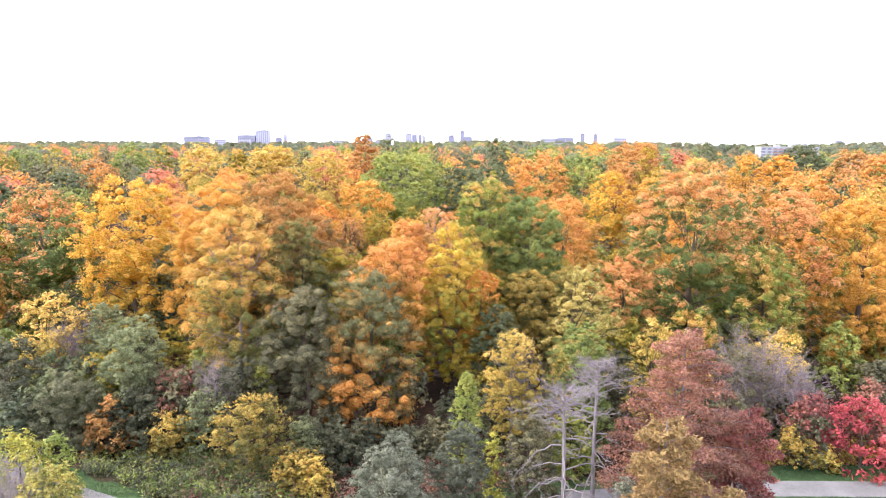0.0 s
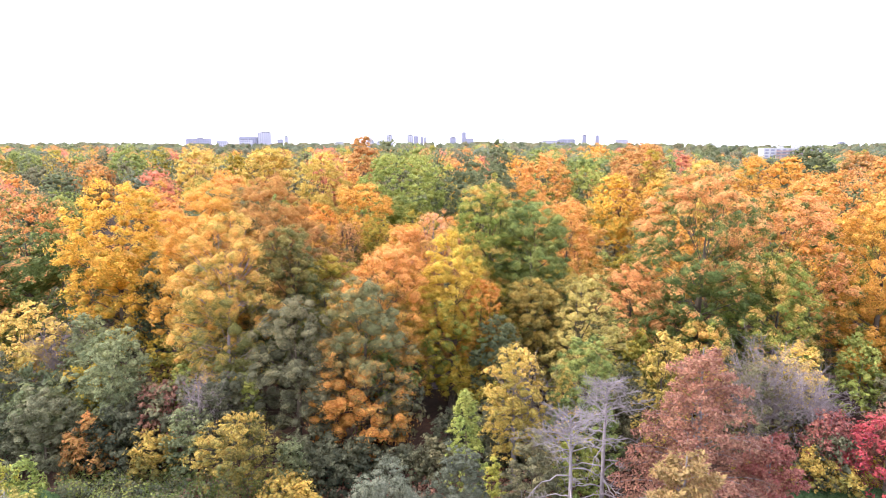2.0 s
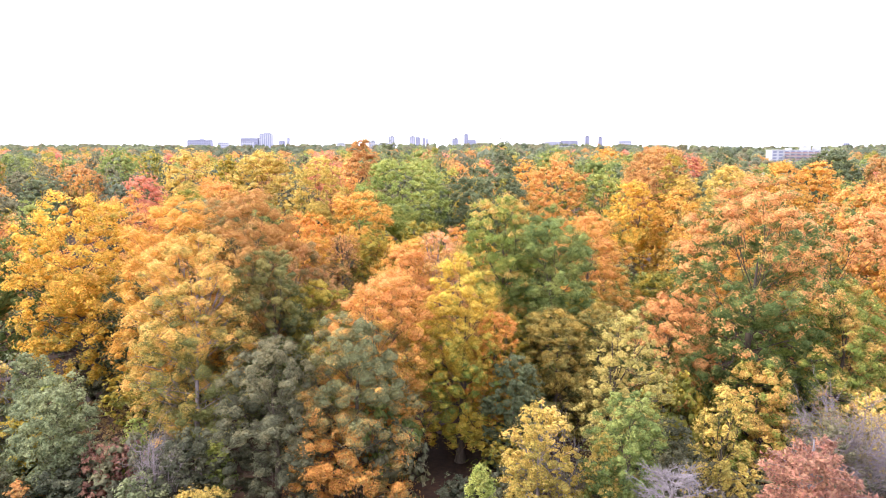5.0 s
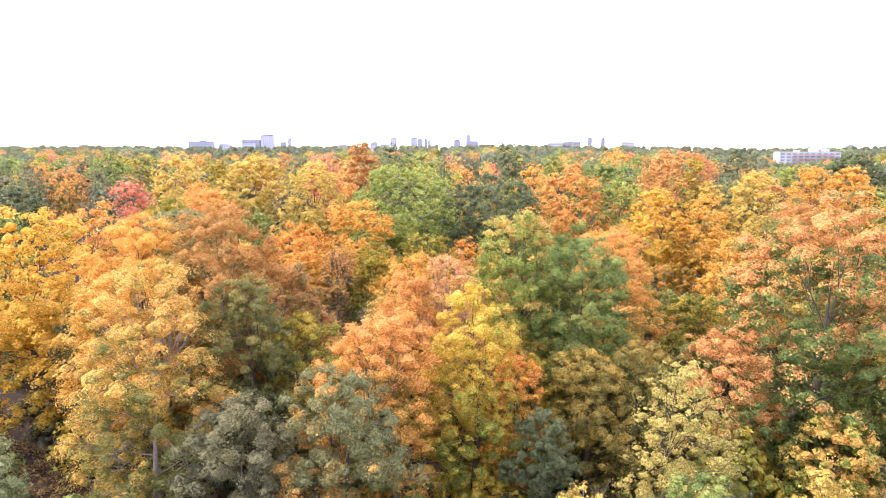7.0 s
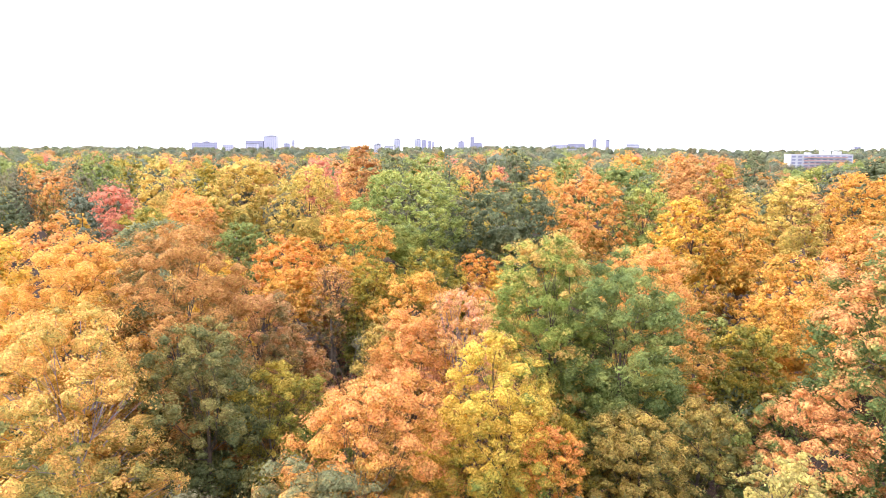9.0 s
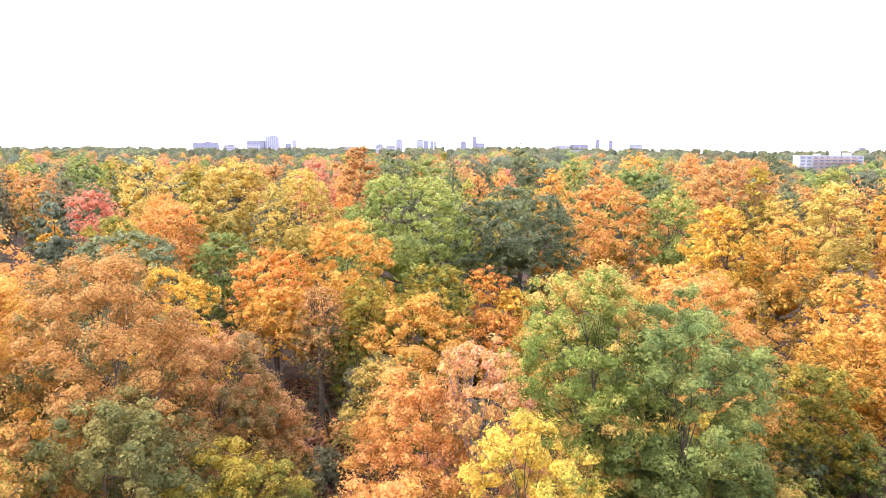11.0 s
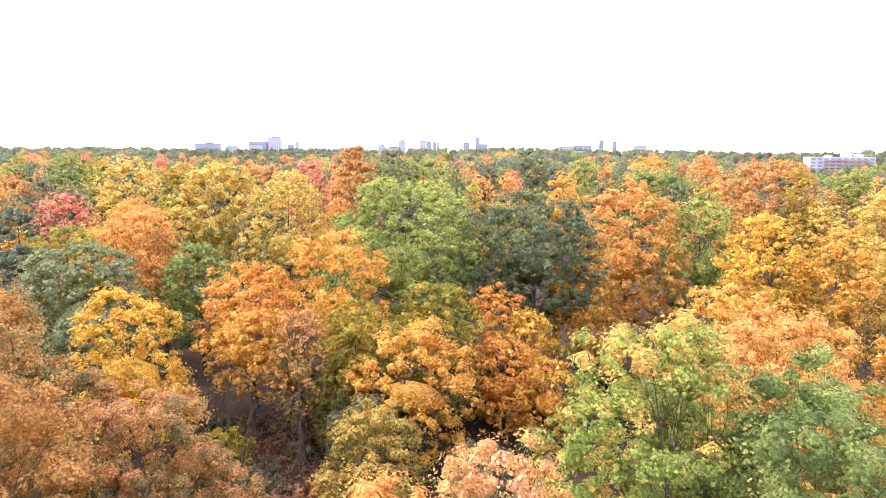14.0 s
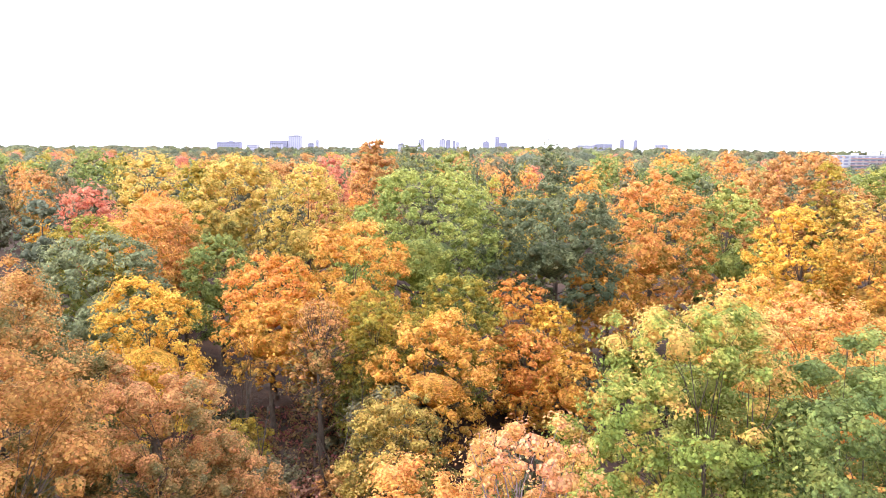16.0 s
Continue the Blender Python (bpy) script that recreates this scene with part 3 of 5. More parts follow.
def bare_shrub(name, x, y, height, spread, label, stems=26, twigs=14, material=None):
    """A leafless shrub or small tree: forking stems that end in fine twigs."""
    TREE_COUNT[0] += 1
    rng = np.random.default_rng(1000 + TREE_COUNT[0])
    ob = thing(name, x, y, 0, label, "shrub" if height < 5 else "tree")
    main, fine = Tubes(), Tubes()
    for i in range(stems):
        a, tilt = rng.uniform(0, 6.283), rng.uniform(0.1, 1.0)
        end = np.array([math.cos(a) * spread * tilt, math.sin(a) * spread * tilt, height * rng.uniform(0.72, 1.0) * (1.08 - 0.3 * tilt)])
        s = np.linspace(0, 1, 6)
        p = np.outer(s ** 1.35, end * [1, 1, 0]) + np.outer(s, end * [0, 0, 1]) + rng.normal(0, 0.035 * height, 3) * np.sin(math.pi * s)[:, None]
        p[0] = rng.normal(0, 0.12, 3) * [1, 1, 0]
        main.add(p, np.interp(s, [0, 1], [0.008 * height, 0.008]), 4)
        for k in range(twigs):
            w = rng.uniform(0.35, 1.0)
            q = np.array([np.interp(w, s, p[:, j]) for j in range(3)])
            way = unit(np.array([math.cos(a), math.sin(a), 0]) * 0.5 + rng.normal(0, 0.6, 3) + np.array([0, 0, 0.75]))
            ln = height * rng.uniform(0.10, 0.24)
            tip = q + way * ln
            fine.add(np.array([q, (q + tip) / 2 + rng.normal(0, 0.03 * ln, 3), tip]), np.array([0.012, 0.009, 0.005]), 3)
            for _ in range(3):
                way2 = unit(way + rng.normal(0, 0.5, 3))
                q2 = q + (tip - q) * rng.uniform(0.3, 0.9)
                fine.add(np.array([q2, q2 + way2 * ln * 0.5]), np.array([0.008, 0.004]), 3)
    part("trunk", main.mesh("trunk", material or GREY_TWIG), ob)
    part("crown", fine.mesh("crown", material or GREY_TWIG), ob, "leafless crown of fine twigs")
    return ob

# ---------------------------------------------------------------- ground
def ground_sheet():
    """One sheet of ground that reaches the horizon, finer near the woods, with a gentle swell far off."""
    near = np.arange(-140, 281, 6.0)
    far = np.array([380, 520, 700, 950, 1300, 1800, 2500, 3400, 4600.0])
    xs = np.concatenate([-far[::-1], near - 70, far])
    ys = np.concatenate([-far[::-1], near, far])
    X, Y = np.meshgrid(xs, ys, indexing="ij")
    Z = 0.10 * np.sin(X * 0.11 + 0.7) * np.cos(Y * 0.09) * np.clip((Y - 58) / 20, 0, 1)
    Z = Z - 0.03 * np.clip(np.hypot(X, Y) - 2600, 0, None)  # beyond the skyline the sheet sinks, in place of haze over far ground
    v = np.stack([X, Y, Z], -1).reshape(-1, 3)
    n, m = X.shape
    i, j = np.meshgrid(np.arange(n - 1), np.arange(m - 1), indexing="ij")
    q = np.stack([i * m + j, (i + 1) * m + j, (i + 1) * m + j + 1, i * m + j + 1], -1).reshape(-1, 4)
    ob = new("ground", mesh_of("ground", v, q, SHADED_LITTER, True))
    return tagged(ob, "dark woodland floor strewn with brown fallen leaves", "ground", kind="structure")


ground_sheet()


def ribbon(name, line, left, right, z, thick, material, label, category, ragged=0.0):
    """A strip of ground cover along a line, with real edges."""
    rng = np.random.default_rng(5)
    line = np.asarray(line, float)
    s = np.concatenate([[0], np.cumsum(np.linalg.norm(np.diff(line, axis=0), axis=1))])
    t = np.arange(0, s[-1], 0.8)
    p = np.stack([np.interp(t, s, line[:, k]) for k in range(2)], -1)
    for _ in range(6):
        p[1:-1] = (p[:-2] + p[1:-1] * 2 + p[2:]) / 4
    d = unit(np.gradient(p, axis=0))
    nrm = np.stack([-d[:, 1], d[:, 0]], -1)
    wl = left + ragged * np.convolve(rng.normal(size=len(p)), np.ones(5) / 5, "same")[:, None]
    wr = right + ragged * np.convolve(rng.normal(size=len(p)), np.ones(5) / 5, "same")[:, None]
    a, b = p + nrm * wl, p - nrm * wr
    z0 = np.full((len(p), 1), z)
    v = np.concatenate([np.hstack([a, z0 - thick]), np.hstack([a, z0]), np.hstack([b, z0]), np.hstack([b, z0 - thick])])
    n = len(p)
    q = []
    for r in range(3):
        i = np.arange(n - 1)
        q.append(np.stack([r * n + i, (r + 1) * n + i, (r + 1) * n + i + 1, r * n + i + 1], -1)[:, ::-1])
    ob = new(name, mesh_of(name, v, np.concatenate(q), material))
    return tagged(ob, label, category, kind="structure")


PATH_LINE = [(-75, 66), (-50, 59), (-36, 53.2), (-29, 48.8), (-23, 46.0), (-14, 44.6), (-4, 45.2), (5, 46.8), (11, 48.2), (20, 49.3), (31, 49.5), (45, 49.0), (80, 45)]


EDGE_X = [-160, -90, -50, -36, -31, -26.3, -22, -17, -10, 5, 20, 34, 50, 90, 160]
EDGE_Y = [90, 70, 61, 55.8, 53.1, 50.8, 48.2, 46.8, 47.0, 49.6, 53.2, 53.4, 53.2, 49, 46]


def lawn_sheet():
    """The mown lawn, from the ragged edge of the woods back to beyond the start of the flight."""
    rng = np.random.default_rng(5)
    xs = np.arange(-160, 160.1, 0.8)
    edge = np.interp(xs, EDGE_X, EDGE_Y)
    edge = edge + 0.9 * np.convolve(rng.normal(size=len(xs)), np.ones(5) / 5, "same")
    n = len(xs)
    rows = [np.stack([xs, edge, np.full(n, -0.2)], -1)] + [np.stack([xs, edge + (-150 - edge) * s, np.full(n, 0.05)], -1) for s in (0, 0.04, 0.12, 0.4, 1.0)]
    v = np.concatenate(rows)
    q = []
    for r in range(len(rows) - 1):
        k = np.arange(n - 1)
        q.append(np.stack([r * n + k, (r + 1) * n + k, (r + 1) * n + k + 1, r * n + k + 1], -1))
    ob = new("lawn", mesh_of("lawn", v, np.concatenate(q), GRASS))
    return tagged(ob, "short mown green grass beside the path", "grass", kind="structure")


lawn_sheet()
ribbon("path", PATH_LINE, 1.15, 1.15, 0.075, 0.1, GRAVEL, "pale grey gravel footpath with grass verges", "path", 0.12)


def blades(name, x0, x1, y0, y1, count, height, material, label, skip=None):
    """Upright blades, countless: one object."""
    rng = np.random.default_rng(int(abs(x0) * 10 + y1))
    p = np.stack([rng.uniform(x0, x1, count), rng.uniform(y0, y1, count), np.full(count, 0.05)], -1)
    a = rng.uniform(0, 6.283, count)
    w = np.stack([np.cos(a), np.sin(a), np.zeros(count)], -1) * 0.018
    h = height * rng.uniform(0.5, 1.3, (count, 1))
    lean = np.stack([rng.normal(0, 0.35, count), rng.normal(0, 0.35, count), np.ones(count)], -1)
    v = np.stack([p - w, p + w, p + lean * h], 1)
    ob = new(name, mesh_of(name, v.reshape(-1, 3), np.arange(count * 3).reshape(-1, 3), material))
    return tagged(ob, label, "grass", kind="stuff")


blades("grass_blades", -31.5, -21, 48.2, 52.6, 9000, 0.10, GRASS, "short green grass blades on the verge")
blades("grass_blades", 27, 38, 50.7, 53.3, 6000, 0.10, GRASS, "short green grass blades on the verge")
blades("grass_blades", 26, 38, 46.0, 48.3, 5000, 0.10, GRASS, "short green grass blades on the verge")


def weeds(name, x0, x1, y0, y1, count, tall, pal, label, seed, leaf=0.19):
    """A rank patch of herbs and seed heads, too many to count."""
    rng = np.random.default_rng(seed)
    p = np.stack([rng.uniform(x0, x1, count), rng.uniform(y0, y1, count), np.zeros(count)], -1)
    edge = np.interp(p[:, 0], EDGE_X, EDGE_Y) + 0.4 * np.sin(p[:, 0] * 0.9) + 0.25 * np.sin(p[:, 0] * 2.3)
    p = p[p[:, 1] > edge]
    n = len(p)
    h = tall * rng.uniform(0.5, 1.25, n) * (0.75 + 0.35 * np.sin(p[:, 0] * 1.3) * np.cos(p[:, 1] * 1.7))
    per = 7
    u = rng.uniform(0.15, 1.0, (n, per, 1))
    pos = p[:, None] + np.concatenate([rng.normal(0, 0.16, (n, per, 2)), u * h[:, None, None]], -1)
    v = leaf_quads(rng, pos.reshape(-1, 3), rng.normal(size=(n * per, 3)) * 0.7 + np.array([0, -0.2, 0.8]), leaf)
    ob = new(name, mesh_of(name, v.reshape(-1, 3), np.arange(len(v) * 4).reshape(-1, 4), leaves(pal, 0.3)))
    return tagged(ob, label, "weeds", kind="stuff")


weeds("weeds", -30, -10, 46.5, 55.0, 2100, 1.25, "green", "rank patch of tall green weeds beside the lawn", 41)
weeds("weeds", -30, -8, 46.5, 54.0, 1700, 1.15, "dusky", "dry brownish seed heads among tall weeds", 42)
weeds("weeds", -30, -10, 46.5, 54.0, 2000, 1.0, "grey_green", "pale green broad-leaved weeds beside the lawn", 43)
weeds("weeds", -20, 12, 46.8, 56.0, 2300, 0.9, "russet", "dry brown brush under the woodland edge", 44)
weeds("weeds", 24, 44, 52.8, 57.0, 1600, 1.3, "olive", "tall green weeds under red shrubs", 45)
weeds("weeds", 24, 44, 53.0, 57.0, 900, 1.2, "wine", "dark red low shrubs and weeds at the lawn edge", 46)
weeds("forest_floor_brush", -30, -7, 95, 124, 2600, 0.55, "gold_brown", "dry golden-brown brush and fallen leaves on the woodland floor", 47, 0.24)
weeds("forest_floor_brush", -44, -24, 66, 84, 1500, 0.6, "gold_brown", "dry golden-brown brush and fallen leaves on the woodland floor", 49, 0.24)
weeds("forest_floor_brush", -30, -7, 95, 124, 1400, 0.9, "wine", "dark reddish-brown brush on the shaded woodland floor", 48, 0.22)
# ---------------------------------------------------------------- trees and shrubs, from the near edge to the far woods
plant("sumac_shrub", -29.3, 44.0, 7.1, 2.3, 0.1, "lime", 0.22, "sumac shrub with bright lime-yellow leaves beside the path", "shrub", shape="dome", detail=1, long=1.8, droop=0.4)
plant("sumac_shrub", -26.9, 44.5, 6.9, 1.2, 0.1, "leaf_green", 0.21, "sumac shrub with fresh green leaves beside the path", "shrub", shape="dome", detail=1, long=1.8, droop=0.4)
plant("sumac_shrub", -25.4, 41.0, 6.2, 2.2, 0.1, "pale_yellow", 0.21, "sumac shrub with pale yellow leaves beside the path", "shrub", shape="dome", detail=1, long=1.8, droop=0.4)
plant("shrub", -32.6, 56.0, 7.1, 3.3, 0.1, "shrub_olive", 0.18, "shrub with grey-olive leaves at the woodland edge", "shrub", shape="dome", detail=1)
plant("shrub", -39.6, 60.0, 8.5, 3.9, 0.1, "shrub_green", 0.27, "shrub with dull green leaves at the woodland edge", "shrub", shape="dome", detail=1)
plant("shrub", -36.7, 56.0, 5.2, 2.2, 0.1, "grey_green", 0.26, "shrub with grey-green leaves at the woodland edge", "shrub", shape="dome", detail=1)
plant("tree", -28.6, 60.0, 10.7, 3.6, 0.1, "blue_green", 0.20, "tree with cool bluish-green leaves at the woodland edge", shape="dome", detail=2)
plant("tree", -33.6, 66.0, 11.0, 2.5, 0.1, "blue_green", 0.23, "tree with cool bluish-green leaves at the woodland edge", shape="dome", detail=2)
plant("birch_tree", -39.1, 66.0, 11.8, 3.1, 3.0, "birch_yellow", 0.26, "birch tree with pale golden-yellow leaves at the woodland edge", detail=2)
plant("shrub", -26.4, 56.5, 5.5, 2.9, 0.1, "shrub_green", 0.22, "shrub with dull green leaves at the woodland edge", "shrub", shape="dome", detail=1)
plant("shrub", -28.8, 55.5, 4.7, 2.1, 0.1, "rust", 0.23, "shrub with rusty brown-orange leaves at the woodland edge", "shrub", shape="dome", detail=1)
plant("shrub", -23.0, 54.5, 4.2, 2.0, 0.1, "olive_gold", 0.22, "shrub with yellowing olive leaves at the woodland edge", "shrub", shape="dome", cover=0.7, detail=1)
plant("shrub", -20.3, 55.5, 5.9, 2.1, 0.1, "blue_green", 0.21, "shrub with cool bluish-green leaves at the woodland edge", "shrub", shape="dome", detail=1)
plant("shrub", -23.7, 59.0, 6.6, 2.7, 0.1, "russet", 0.21, "shrub with russet-brown leaves at the woodland edge", "shrub", shape="dome", detail=1)
plant("shrub", -33.9, 62.0, 6.2, 3.2, 0.1, "shrub_green", 0.24, "shrub with dull green leaves at the woodland edge", "shrub", shape="dome", detail=1)
plant("shrub", -18.5, 59.0, 7.2, 2.8, 0.1, "shrub_green", 0.20, "shrub with dull green leaves at the woodland edge", "shrub", shape="dome", detail=1)
plant("shrub", -26.9, 60.0, 6.3, 2.8, 0.1, "shrub_green", 0.22, "shrub with dull green leaves at the woodland edge", "shrub", shape="dome", detail=1)
plant("shrub", -22.5, 60.0, 7.8, 1.3, 0.1, "leaf_green", 0.20, "shrub with fresh green leaves at the woodland edge", "shrub", shape="dome", detail=1)
plant("shrub", -16.2, 59.0, 7.5, 1.0, 0.1, "lime", 0.19, "shrub with bright lime-yellow leaves at the woodland edge", "shrub", shape="dome", detail=1)
plant("locust_tree", -15.3, 51.0, 6.8, 3.3, 1.8, "olive_gold", 0.19, "small locust tree with yellowing olive leaves at the woodland edge", cover=0.5, detail=3, twigs=50)
plant("shrub", -18.9, 57.0, 6.6, 2.2, 0.1, "shrub_green", 0.20, "shrub with dull green leaves at the woodland edge", "shrub", shape="dome", detail=1)
plant("shrub", -11.1, 48.8, 3.6, 2.0, 0.1, "olive_gold", 0.21, "shrub with yellowing olive leaves at the woodland edge", "shrub", shape="dome", cover=0.7, detail=1)
plant("shrub", -9.5, 48.0, 3.3, 1.1, 0.1, "lime_gold", 0.21, "shrub with yellow and lime-green leaves at the woodland edge", "shrub", shape="dome", cover=0.7, detail=1)
plant("shrub", -11.5, 52.0, 4.8, 1.4, 0.1, "blue_green", 0.20, "shrub with cool bluish-green leaves at the woodland edge", "shrub", shape="dome", detail=1)
plant("shrub", -8.7, 54.0, 3.0, 3.1, 0.1, "shrub_green", 0.21, "shrub with dull green leaves at the woodland edge", "shrub", shape="dome", detail=1)
plant("shrub", -6.4, 55.0, 3.4, 1.9, 0.1, "shrub_green", 0.21, "shrub with dull green leaves at the woodland edge", "shrub", shape="dome", detail=1)
plant("shrub", -10.6, 57.0, 3.5, 2.2, 0.1, "shrub_green", 0.21, "shrub with dull green leaves at the woodland edge", "shrub", shape="dome", detail=1)
plant("shrub", -3.1, 55.0, 2.5, 2.2, 0.1, "shrub_green", 0.22, "shrub with dull green leaves at the woodland edge", "shrub", shape="dome", detail=1)
plant("shrub", -0.4, 54.5, 3.5, 1.9, 0.1, "dusky", 0.21, "shrub with dusky brownish-green leaves at the woodland edge", "shrub", shape="dome", detail=1)
plant("shrub", 0.8, 57.0, 4.8, 2.2, 0.1, "shrub_green", 0.20, "shrub with dull green leaves at the woodland edge", "shrub", shape="dome", detail=1)
plant("pine_tree", -3.2, 38.5, 8.6, 3.2, 0.3, "sage", 0.13, "small pine tree with pale sage-green needles beside the path", shape="dome", detail=3)
plant("pine_tree", -3.1, 42.0, 8.1, 1.5, 2.0, "sage", 0.13, "small pine tree with pale sage-green needles beside the path", shape="dome", detail=3)
plant("pine_tree", 1.2, 42.0, 8.8, 2.1, 2.0, "sage", 0.13, "small pine tree with pale sage-green needles beside the path", shape="dome", detail=3)
plant("pine_tree", 6.0, 43.0, 9.1, 2.1, 2.0, "dusky", 0.13, "pine tree with dusky purplish-green needles beside the path", shape="dome", detail=3)
plant("young_tree", 1.8, 50.0, 9.3, 1.6, 1.0, "leaf_green", 0.17, "young tree with fresh green leaves at the woodland edge", shape="column", detail=3)
plant("birch_tree", 5.8, 54.0, 11.5, 2.6, 2.6, "birch_yellow", 0.16, "birch tree with pale golden-yellow leaves at the woodland edge", cover=0.75, detail=3, twigs=40, bark=PALE_BARK)
plant("birch_tree", 9.8, 54.0, 9.6, 1.6, 2.0, "birch_yellow", 0.18, "birch tree with pale golden-yellow leaves at the woodland edge", shape="column", cover=0.7, detail=3, twigs=30)
plant("shrub", 3.6, 46.0, 6.3, 0.8, 0.1, "lime", 0.19, "shrub with bright lime-yellow leaves at the woodland edge", "shrub", shape="dome", detail=1)
plant("shrub", 10.1, 51.0, 5.5, 2.0, 0.1, "lime", 0.19, "shrub with bright lime-yellow leaves at the woodland edge", "shrub", shape="dome", detail=1)
plant("tree", 11.2, 54.5, 12.1, 3.0, 0.1, "green", 0.16, "tree with mid-green leaves at the woodland edge", shape="dome", detail=3)
plant("young_tree", 17.3, 54.0, 12.5, 2.0, 2.0, "birch_yellow", 0.17, "young tree with bright pale yellow leaves at the woodland edge", cover=0.7, detail=3)
plant("shrub", 16.1, 57.0, 7.1, 3.0, 0.1, "dusky", 0.20, "shrub with dusky brownish-green leaves at the woodland edge", "shrub", shape="dome", detail=1)
plant("shrub", 15.8, 60.0, 7.9, 2.6, 0.1, "shrub_green", 0.20, "shrub with dull green leaves at the woodland edge", "shrub", shape="dome", detail=1)
feathered("cypress_tree", 14.5, 39.0, 16.3, 6.5, "russet", "bald cypress with feathery russet-pink foliage beside the path", limbs=140, per=470, spray=0.125, full=0.66)
feathered("cypress_tree", 18.6, 39.5, 10.9, 3.3, "wine", "small cypress with dark wine-red foliage beside the path", limbs=90, per=420, spray=0.12, full=0.5)
feathered("conifer_tree", 10.7, 31.0, 13.9, 3.4, "gold_brown", "small feathery conifer with tan autumn foliage beside the path", limbs=100, per=330, full=0.42)
feathered("conifer_shrub", 13.7, 30.0, 11.2, 1.5, "gold_brown", "low feathery conifer with tan foliage beside the path", limbs=50, per=220, full=0.4, category='shrub')
plant("sumac_shrub", 34.6, 53.0, 5.9, 3.0, 0.1, "crimson", 0.25, "sumac shrub with crimson-red leaves at the woodland edge", "shrub", shape="dome", detail=1, long=1.8, droop=0.4)
plant("sumac_shrub", 31.4, 55.0, 5.4, 2.2, 0.1, "wine", 0.24, "sumac shrub with dark wine-red leaves at the woodland edge", "shrub", shape="dome", detail=1, long=1.8, droop=0.4)
plant("shrub", 30.9, 54.0, 4.2, 2.1, 0.1, "shrub_green", 0.24, "shrub with dull green leaves at the woodland edge", "shrub", shape="dome", detail=1)
plant("shrub", 30.1, 58.0, 4.4, 2.8, 0.1, "shrub_green", 0.24, "shrub with dull green leaves at the woodland edge", "shrub", shape="dome", detail=1)
plant("shrub", 29.1, 53.0, 3.4, 1.4, 0.1, "olive_gold", 0.24, "shrub with dull olive and golden leaves at the woodland edge", "shrub", shape="dome", detail=1)
plant("shrub", 31.5, 52.5, 2.2, 0.9, 0.1, "lime_gold", 0.25, "shrub with yellow and lime-green leaves at the woodland edge", "shrub", shape="dome", detail=1)
plant("shrub", 37.4, 57.0, 5.8, 2.0, 0.1, "russet", 0.27, "shrub with russet-brown leaves at the woodland edge", "shrub", shape="dome", detail=1)
plant("poplar_tree", 39.8, 66.0, 8.9, 2.5, 1.0, "leaf_green", 0.28, "small poplar tree with fresh green leaves at the woodland edge", shape="column", cover=0.8, detail=1)
plant("young_tree", 31.9, 62.0, 9.2, 2.4, 1.0, "lime_gold", 0.24, "young tree with yellow and lime-green leaves at the woodland edge", detail=2)
plant("shrub", 41.5, 62.0, 6.2, 1.9, 0.1, "shrub_green", 0.29, "shrub with dull green leaves at the woodland edge", "shrub", shape="dome", detail=1)
plant("shrub", 4.2, 56.0, 5.7, 2.7, 0.1, "shrub_green", 0.19, "shrub with dull green leaves at the woodland edge", "shrub", shape="dome", detail=1)
plant("shrub", 8.7, 57.0, 5.3, 2.5, 0.1, "dusky", 0.20, "shrub with dusky brownish-green leaves at the woodland edge", "shrub", shape="dome", detail=1)
plant("maple_tree", -38.3, 83.0, 22.4, 6.1, 3.0, "gold", 0.25, "maple tree with bright golden-yellow leaves in dense woodland", detail=2)
plant("maple_tree", -51.0, 87.0, 20.8, 6.8, 2.0, "maple_mix", 0.33, "maple tree with orange and green leaves in dense woodland", detail=1)
plant("maple_tree", -60.5, 86.0, 16.8, 6.1, 2.7, "olive", 0.38, "maple tree with olive-green and yellowing leaves in dense woodland", detail=1)
plant("spruce_tree", -33.3, 82.0, 14.1, 2.8, 2.0, "dark_green", 0.22, "spruce tree with dark green leaves in dense woodland", detail=2)
plant("maple_tree", -18.5, 76.5, 22.6, 5.8, 3.0, "olive_crown", 0.15, "maple tree with olive and burnt-orange leaves in dense woodland", detail=3)
plant("maple_tree", -23.5, 85.0, 22.0, 5.6, 3.0, "olive_crown", 0.17, "maple tree with olive and burnt-orange leaves in dense woodland", detail=3)
plant("maple_tree", -16.8, 86.0, 17.5, 4.6, 2.0, "rust_rose", 0.17, "maple tree with rusty brown and rose-orange leaves in dense woodland", detail=3)
plant("maple_tree", -14.5, 88.5, 13.0, 3.6, 2.0, "rust_rose", 0.17, "maple tree with rusty brown and rose-orange leaves in dense woodland", detail=3)
plant("maple_tree", -25.5, 77.0, 22.0, 5.5, 3.0, "amber", 0.17, "maple tree with deep amber-orange leaves in dense woodland", detail=3)
plant("maple_tree", -11.5, 74.0, 15.0, 4.2, 2.0, "olive", 0.15, "maple tree with olive-green and yellowing leaves in dense woodland", detail=3)
plant("maple_tree", -41.5, 101.0, 20.6, 6.3, 3.0, "peach", 0.26, "maple tree with soft peach-orange leaves in dense woodland", detail=2)
plant("maple_tree", 16.5, 92.5, 19.0, 5.2, 3.0, "peach", 0.19, "maple tree with soft peach-orange leaves in dense woodland", detail=3)
plant("maple_tree", 20.5, 114.0, 16.2, 5.0, 2.0, "amber", 0.27, "maple tree with deep amber-orange leaves in dense woodland", detail=2)
plant("maple_tree", -3.6, 75.5, 17.9, 3.5, 3.0, "peach", 0.13, "maple tree with soft peach-orange leaves in dense woodland", detail=3)
